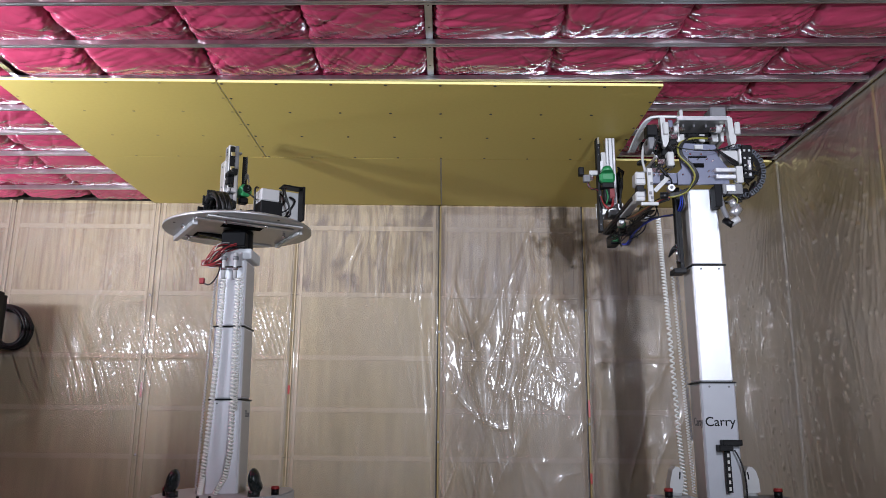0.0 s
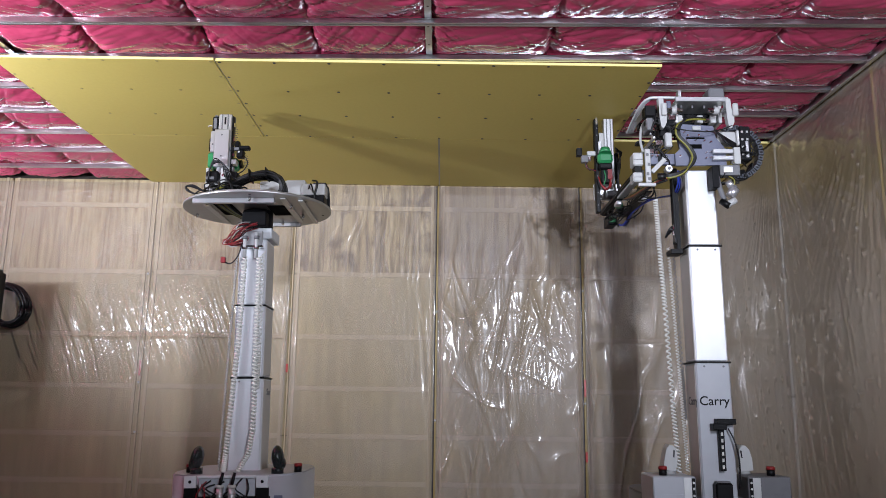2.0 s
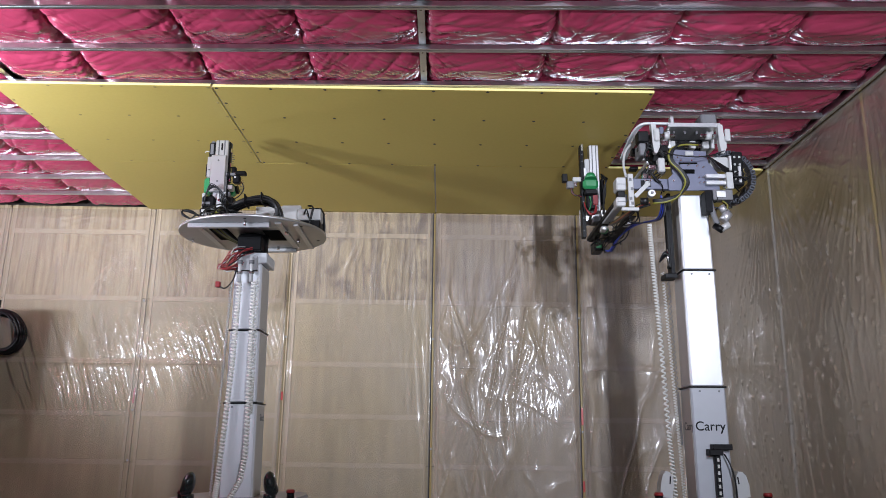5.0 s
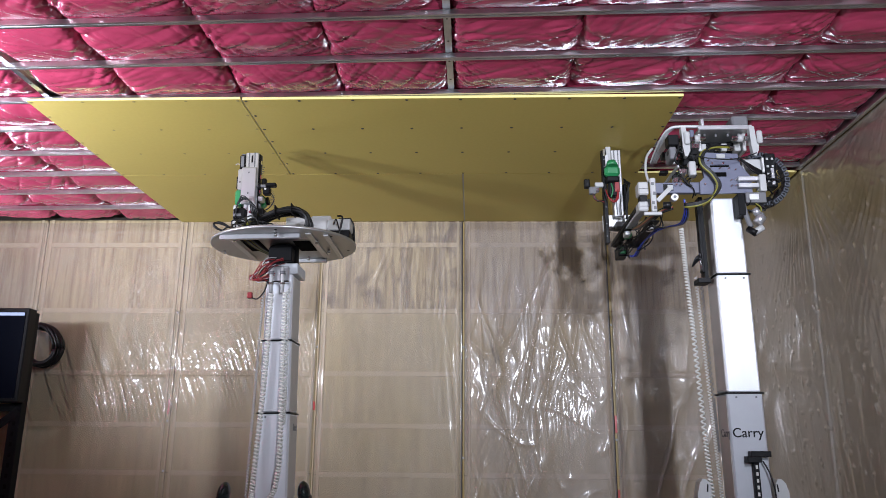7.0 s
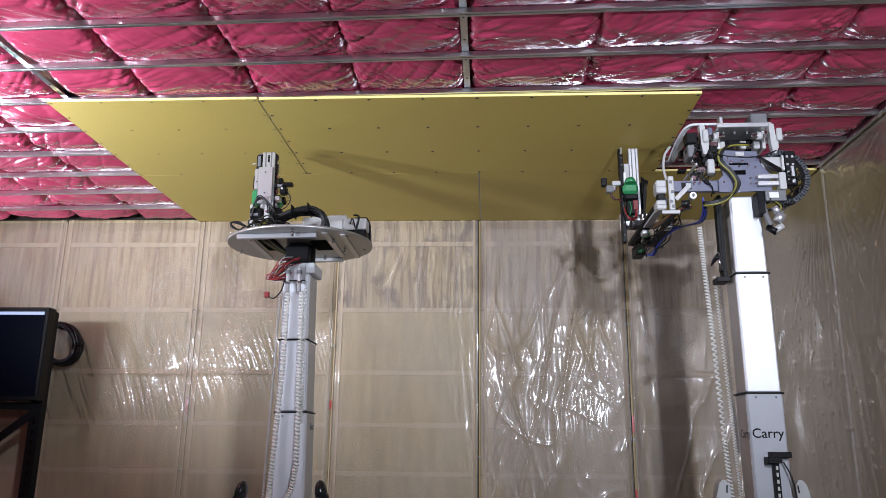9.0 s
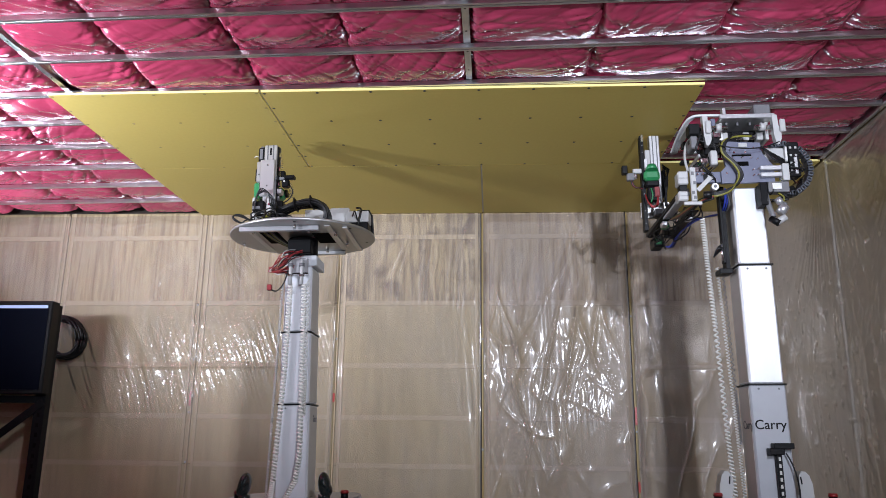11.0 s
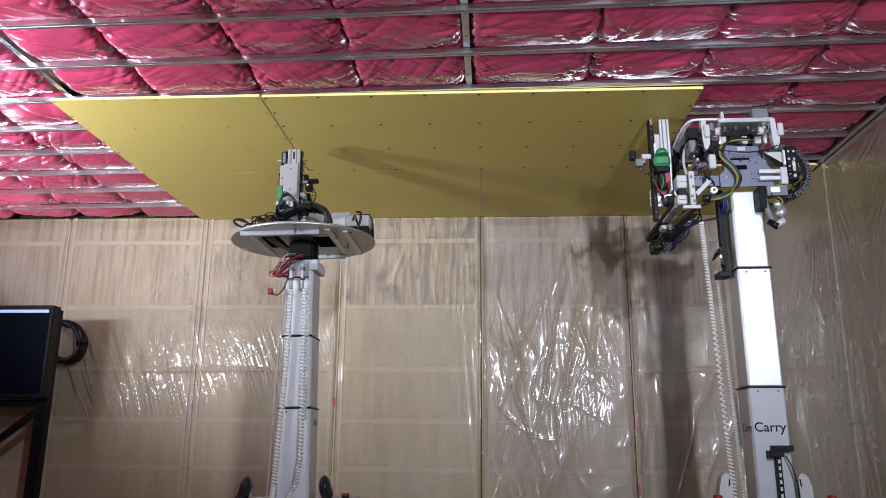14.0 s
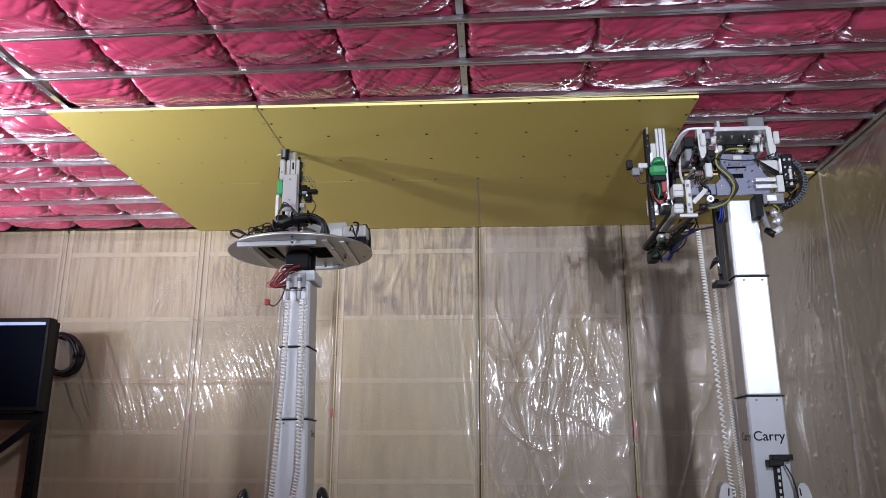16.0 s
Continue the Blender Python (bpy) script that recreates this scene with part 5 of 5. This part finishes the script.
for rise in (0.0, 0.007, 0.014, 0.021):
    s.tube([L(1.0, 3.27 + rise, 2.296 + rise * 0.3), L(0.885, 3.27 + rise, 2.298 + rise * 0.3), L(0.850 + rise * 0.3, 3.28 + rise, 2.294), L(0.834 + rise * 0.6, 3.33, 2.286), L(0.830 + rise, 3.45, 2.268), L(0.832 + rise, 3.56, 2.250)], 0.0056, M_PAINT, 8)
part("guide_frame", s, carry, "rounded pale guide frame")
part("guide_plate", B(Shape(), 0.838, 0.865, 3.30, 3.58, 2.262, 2.270, M_ALU_DULL), carry, "aluminium guide plate")
for x0, x1, y0, y1, z0, z1, mat, lab in (
        (0.828, 0.872, 3.24, 3.29, 2.205, 2.252, M_BLACK, "black clamp block"), (0.835, 0.862, 3.25, 3.33, 2.150, 2.204, M_GREY, "dark clamp jaw"),
        (0.905, 0.932, 3.235, 3.275, 2.075, 2.135, M_WHITE, "white clamp body"), (0.870, 0.90, 3.25, 3.31, 2.085, 2.11, M_CHROME, "steel clamp pin"),
        (0.925, 0.945, 3.27, 3.32, 2.245, 2.285, M_VIOLET, "blue-grey clamp block"), (0.862, 0.872, 3.26, 3.60, 2.115, 2.130, M_ALU, "aluminium clamp rail"),
        (0.90, 0.952, 3.30, 3.36, 2.14, 2.185, M_BLACK, "black clamp motor"), (0.925, 0.96, 3.26, 3.30, 2.195, 2.225, M_CHROME, "steel clamp bush")):
    part("clamp_piece", B(Shape(), x0, x1, y0, y1, z0, z1, mat, 0.004), carry, lab)
part("tool_rod", Shape().tube([L(1.108, 3.25, 1.955), L(1.116, 3.245, 1.90), L(1.128, 3.24, 1.855)], 0.011, M_GREY, 8), carry, "dark rod")
s = Shape().cyl(L(1.150, 3.235, 1.868), L(1.170, 3.23, 1.900), 0.019, M_ALU, 16).cyl(L(1.146, 3.237, 1.930), L(1.158, 3.233, 1.906), 0.014, M_ALU, 14).cyl(L(1.166, 3.228, 1.9005), L(1.172, 3.226, 1.909), 0.009, M_GREY, 12).cyl(L(1.135, 3.23, 1.832), L(1.168, 3.225, 1.852), 0.013, M_WHITE, 12)
s.cyl(L(1.115, 3.24, 1.85), L(1.138, 3.22, 1.825), 0.013, M_BLACK, 12)
s.tube([L(1.15, 3.23, 1.95), L(1.168, 3.225, 1.93), L(1.16, 3.23, 1.90)], 0.003, M_YELLOW, 6)
part("suction_tool", s, carry, "steel and white suction fitting")

rnd = random.Random(33)
U = rnd.uniform
for k in range(22):
    x, y, z = U(0.845, 0.955), U(3.27, 3.42), U(2.06, 2.27)
    a, b, c = U(0.006, 0.018), U(0.008, 0.02), U(0.005, 0.016)
    part("fitting", B(Shape(), x - a, x + a, y - b, y + b, z - c, z + c, (M_BLACK, M_BLACK, M_CHROME, M_BLACK, M_ALU)[k % 5], 0.002), carry, "small clamp fitting")
for k in range(14):
    x, y, z = U(0.85, 0.95), U(3.25, 3.30), U(2.08, 2.25)
    part("lead", Shape().tube([L(x, y, z), L(x + U(-0.03, 0.03), y - U(0, 0.02), z - U(0.01, 0.04)), L(x + U(-0.03, 0.05), y, z - U(0.03, 0.08)), L(x + U(0.0, 0.06), y + 0.03, z - U(0.05, 0.10))], U(0.002, 0.004), M_RUBBER, 6), carry)
for k in range(14):
    x, y, z = U(1.13, 1.25), U(3.225, 3.26), U(1.96, 2.14)
    part("lead", Shape().tube([L(x, y, z), L(x + U(-0.03, 0.03), y - U(0, 0.015), z - U(0.0, 0.03)), L(x + U(-0.04, 0.04), y, z - U(0.02, 0.05)), L(x + U(-0.05, 0.03), y + 0.02, z - U(0.03, 0.06))], U(0.002, 0.004), (M_RUBBER, M_RUBBER, M_GREY, M_YELLOW)[k % 4], 6), carry)

# side arm, which slides sideways, with the tool carriage that slides along its rail
arm = part("tool_arm", B(Shape(), 0.830, 1.075, 3.266, 3.290, 2.010, 2.055, M_VIOLET), carry, "blue-grey sliding arm")
part("slot", B(B(Shape(), 0.878, 0.918, 3.2642, 3.2655, 2.020, 2.047, M_BLACK, 0), 0.895, 0.916, 3.2630, 3.2641, 2.024, 2.043, M_WHITE, 0), arm)
part("rail", B(B(B(Shape(), 0.800, 0.834, 3.315, 3.66, 1.972, 2.003, M_PAINT), 0.792, 0.7995, 3.315, 4.0, 1.978, 1.996, M_BLACK), 0.8002, 0.834, 3.662, 4.0, 1.974, 2.0, M_BLACK), arm, "aluminium rail reaching back from the head")
part("tray", B(Shape(), 0.850, 0.895, 3.42, 3.86, 1.937, 1.943, M_BLACK), arm, "black cable tray")
s = B(B(Shape(), 0.775, 0.816, 3.25, 3.31, 2.000, 2.055, M_WHITE, 0.005), 0.773, 0.812, 3.25, 3.31, 1.932, 1.972, M_WHITE, 0.005)
B(s, 0.777, 0.814, 3.2485, 3.2499, 2.0240, 2.0262, M_GREY, 0)
B(s, 0.777, 0.810, 3.2485, 3.2499, 1.9500, 1.9520, M_GREY, 0)
B(s, 0.782, 0.812, 3.262, 3.30, 1.9725, 1.9995, M_BLACK, 0.002)
part("white_box", s, arm, "pair of white sensor boxes")
s = B(Shape(), 0.820, 0.842, 3.236, 3.249, 1.925, 2.066, M_WHITE, 0.003)
m = Matrix.Translation(L(0.872, 3.24, 1.995)) @ Matrix.Rotation(radians(-45), 4, "Y")
s.box((-0.038, -0.006, -0.009), (0.038, 0.006, 0.009), M_WHITE, 0.002, m)
B(s, 0.79, 0.86, 3.236, 3.249, 1.91, 1.924, M_WHITE)
for x, z in ((0.828, 2.04), (0.834, 2.0), (0.828, 1.96), (0.834, 1.94)):
    B(s, x - 0.005, x + 0.005, 3.233, 3.2359, z - 0.006, z + 0.006, M_GREY, 0)
part("arm_bracket", s, arm, "white bracket with a diagonal stay")
part("knob", Shape().cyl(L(0.915, 3.24, 1.985), L(0.915, 3.27, 1.985), 0.014, M_ALU, 16).cyl(L(0.915, 3.235, 1.985), L(0.915, 3.2399, 1.985), 0.006, M_GREY, 10), arm, "round aluminium knob")
part("end_box", B(B(Shape(), 0.815, 0.862, 3.93, 4.03, 1.915, 1.970, M_BLACK, 0.004), 0.823, 0.85, 3.92, 3.9295, 1.925, 1.955, M_GREEN, 0.001), arm, "black terminal box with green connectors")
s = Shape()
for i in range(5):
    d = 0.004 * i
    s.tube([L(0.87 + d, 3.93, 1.915), L(0.88 + d, 3.89, 1.905), L(0.895 + d, 3.78, 1.935 + d), L(0.92, 3.62, 1.945 + d), L(0.945, 3.50, 1.935), L(0.965 + d, 3.38, 1.915), L(0.965 + d, 3.30, 1.935), L(0.96, 3.27, 1.985)], 0.0036, (M_BLUE, M_RUBBER, M_BLUE, M_RUBBER, M_GREY)[i], 6)
part("blue_cable", s, arm, "blue and black cable bundle")
s = Shape()
for i in range(5):
    d = 0.004 * i
    s.tube([L(0.90, 3.22, 1.945 - d), L(0.86, 3.24, 1.935 - d), L(0.83, 3.30, 1.925 - d), L(0.82, 3.45, 1.935 - d), L(0.815, 3.60, 1.95)], 0.0036, (M_RUBBER, M_YELLOW, M_RED, M_RUBBER, M_RUBBER)[i], 6)
s.tube([L(0.89, 3.21, 1.942), L(0.86, 3.215, 1.942)], 0.014, M_RUBBER, 8, 1)
part("arm_cable", s, arm, "black and yellow cables along the arm")
s = Shape()
s.tube([L(0.825, 3.28, 2.06), L(0.820, 3.30, 2.12), L(0.835, 3.33, 2.19), L(0.865, 3.35, 2.235)], 0.0055, M_WHITE, 7)
rnd = random.Random(51)
U = rnd.uniform
for k in range(18):
    x, y = U(0.80, 0.92), U(3.45, 3.92)
    part("lead", Shape().tube([L(x, y, U(1.93, 1.985)), L(x + U(-0.03, 0.03), y + U(-0.06, 0.06), U(1.91, 1.96)), L(x + U(-0.03, 0.05), y - U(0.02, 0.12), U(1.90, 1.96)), L(x + U(-0.02, 0.04), y - U(0.08, 0.16), U(1.93, 1.985))], U(0.002, 0.0042), M_RUBBER, 6), arm)
for k in range(7):
    x, y, z = U(0.80, 0.90), U(3.45, 3.95), U(1.925, 1.965)
    part("connector", B(Shape(), x - 0.013, x + 0.013, y - 0.025, y + 0.025, z - 0.010, z + 0.010, (M_BLACK, M_BLACK, M_ALU, M_GREEN)[k % 4], 0.003), arm, "small cable connector")
part("air_hose", s, arm, "clear air hose")
# carriage: frame with profiles, and the screwdriver on it
TX, TY = 0.763, 3.75
frame_b, driver_b = [], []


def slides(name, shape, label, group):
    """A part of the tool that slides along the arm's rail together with the others of its group."""
    group.append(part(name, shape, arm, label))


s = B(Shape(), TX - 0.040, TX - 0.022, TY - 0.01, TY + 0.03, 1.93, 2.385, M_BLACK)
B(s, TX - 0.036, TX - 0.026, TY - 0.014, TY - 0.0101, 2.355, 2.39, M_CHROME, 0.001)
for z in (1.96, 2.02, 2.10, 2.30, 2.335):
    B(s, TX - 0.034, TX - 0.029, TY - 0.0125, TY - 0.0101, z, z + 0.005, M_GREY, 0)
slides("tool_carriage", s, "upright black carriage rail with steel bolts", frame_b)
s = B(Shape(), TX + 0.006, TX + 0.052, TY + 0.005, TY + 0.045, 2.06, 2.392, M_ALU, 0.003)
for x in (0.018, 0.036):
    B(s, TX + x, TX + x + 0.005, TY + 0.0040, TY + 0.0049, 2.07, 2.39, M_GREY, 0)
slides("carriage_profile", s, "grooved aluminium profile", frame_b)
slides("carriage_plate", B(B(Shape(), TX - 0.04, TX + 0.09, TY + 0.045, TY + 0.06, 2.003, 2.08, M_ALU_DULL), TX + 0.01, TX + 0.11, TY - 0.02, TY + 0.044, 2.005, 2.03, M_GREY, 0.003), "aluminium carriage plate", frame_b)
slides("carriage_motor", B(Shape(), TX + 0.0525, TX + 0.072, TY - 0.005, TY + 0.03, 2.09, 2.22, M_BLACK, 0.006), "slim black carriage motor", frame_b)
for i in range(4):
    slides("carriage_lead", Shape().tube([L(TX + 0.055, TY - 0.01, 2.24 - 0.01 * i), L(TX + 0.070 + 0.004 * i, TY - 0.02, 2.215), L(TX + 0.072 - 0.004 * i, TY - 0.02, 2.14), L(TX + 0.05 + 0.006 * i, TY - 0.02, 2.06 - 0.02 * i)], 0.0036, M_RUBBER, 6), "black carriage lead", frame_b)
slides("stalk_camera", B(B(Shape(), TX - 0.13, TX - 0.105, TY - 0.03, TY, 2.195, 2.235, M_BLACK, 0.003), TX - 0.108, TX - 0.075, TY - 0.025, TY, 2.165, 2.20, M_GREY, 0.003), "small black camera on a stalk", frame_b)
slides("camera_stalk", B(B(Shape(), TX - 0.08, TX - 0.04, TY - 0.02, TY, 2.20, 2.222, M_WHITE, 0.003), TX - 0.085, TX - 0.06, TY - 0.02, TY, 2.175, 2.198, M_CHROME, 0.003), "white camera stalk", frame_b)
for i in range(4):
    slides("camera_wire", Shape().tube([L(TX - 0.09, TY - 0.02, 2.17), L(TX - 0.085 + 0.004 * i, TY - 0.02, 2.14 - 0.003 * i), L(TX - 0.06, TY - 0.02, 2.13), L(TX - 0.04, TY - 0.015, 2.12 + 0.005 * i)], 0.0028, M_RED if i == 1 else M_RUBBER, 6), "thin camera wire", frame_b)
slides("driver_nose", B(B(Shape(), TX - 0.020, TX + 0.003, TY - 0.012, TY + 0.008, 2.225, 2.315, M_WHITE, 0.003), TX - 0.026, TX - 0.012, TY - 0.016, TY - 0.0125, 2.21, 2.27, M_ALU, 0.002), "white and steel driver nose", driver_b)
s = B(Shape(), TX - 0.036, TX + 0.034, TY - 0.055, TY - 0.013, 2.155, 2.205, M_GREEN, 0.012)
s.cyl(L(TX - 0.002, TY - 0.05, 2.20), L(TX - 0.002, TY - 0.046, 2.226), 0.029, M_GREEN, 12, 0.020)
slides("screwdriver", s, "green screwdriver housing", driver_b)
slides("driver_collar", B(Shape(), TX - 0.030, TX + 0.030, TY - 0.052, TY - 0.013, 2.125, 2.1545, M_BLACK, 0.006), "black driver collar", driver_b)
slides("battery", B(Shape(), TX - 0.022, TX + 0.024, TY - 0.05, TY - 0.013, 2.055, 2.1245, M_BLACK, 0.006), "black battery", driver_b)
slides("battery_tab", B(Shape(), TX + 0.006, TX + 0.028, TY - 0.054, TY - 0.0505, 2.075, 2.122, M_RED, 0.003), "red battery tab", driver_b)
for i in range(3):
    slides("red_wire", Shape().tube([L(TX + 0.018, TY - 0.056, 2.08), L(TX + 0.018 - 0.004 * i, TY - 0.06, 2.04), L(TX - 0.005, TY - 0.06, 2.022 + 0.004 * i), L(TX - 0.026, TY - 0.055, 2.05), L(TX - 0.034, TY - 0.04, 2.09)], 0.0028, M_RED, 6), "looped red wire", driver_b)
slides("green_wire", Shape().tube([L(TX - 0.01, TY - 0.055, 2.115), L(TX - 0.005, TY - 0.06, 2.08), L(TX - 0.012, TY - 0.05, 2.05)], 0.003, M_GREEN, 6), "thin green wire", driver_b)


# ---- what moves ----
def motions():
    sx = [(0, -0.098), (0.5, -0.097), (0.8, -0.092), (1.0, -0.080), (1.2, -0.052), (1.5, -0.010), (1.7, -0.003), (2.0, 0), (16, 0)]
    walk(shot, [(t, pose(SHOT[0] + d, SHOT[1], 0, 0, LEAN, 0)) for t, d in sx])
    turn = [(0, -58), (0.1, -52), (0.2, -45), (0.4, -30), (0.6, -16.5), (0.8, -7.5), (1.0, -2), (1.2, 0), (1.5, 0), (16, 0)]
    walk(table, [(t, pose(0, 0, 1.886, 0, 0, a)) for t, a in turn])
    slide = [(0, 0, 0), (12.6, 0, 0), (12.8, 0.004, 0), (13.0, 0.017, 0), (13.5, 0.063, 0), (14.0, 0.106, 0), (14.3, 0.115, 0), (14.5, 0.117, 0), (15.0, 0.117, 0),
             (15.1, 0.117, 0.006), (15.5, 0.117, 0.050), (15.9, 0.117, 0.080), (16.0, 0.117, 0.084)]
    for piece in tower:
        walk(piece, [(t, pose(-0.163 + d, 0, 0.013)) for t, d, z in slide])
    for piece in driver_a:
        walk(piece, [(t, pose(-0.163 + d, 0, 0.013 + z)) for t, d, z in slide])
    walk(arm, [(t, pose(d, 0, 0)) for t, d in ((0, 0), (4.2, 0), (4.5, -0.006), (5.4, -0.069), (5.7, -0.075), (9.2, -0.075), (9.5, -0.070), (10.4, -0.006), (10.7, 0), (16, 0))])
    along = [(0, 0, 0), (4.2, 0, 0), (5.6, 0, 0), (6.2, 0, 0.088), (6.5, 0, 0.090), (7.0, 0, 0.088), (7.2, 0, 0.065), (7.5, 0, 0.024), (7.8, 0, 0.002), (8.0, 0, -0.006), (9.2, 0, -0.006), (10.2, 0, 0), (10.5, -0.002, 0),
             (11.0, -0.050, 0), (11.5, -0.108, 0), (12.0, -0.170, 0), (12.5, -0.232, 0), (13.0, -0.276, 0), (13.3, -0.285, 0), (13.6, -0.286, 0), (16, -0.286, 0)]
    for piece in frame_b:
        walk(piece, [(t, pose(0, y, 0)) for t, y, z in along])
    for piece in driver_b:
        walk(piece, [(t, pose(0, y, z)) for t, y, z in along])


motions()
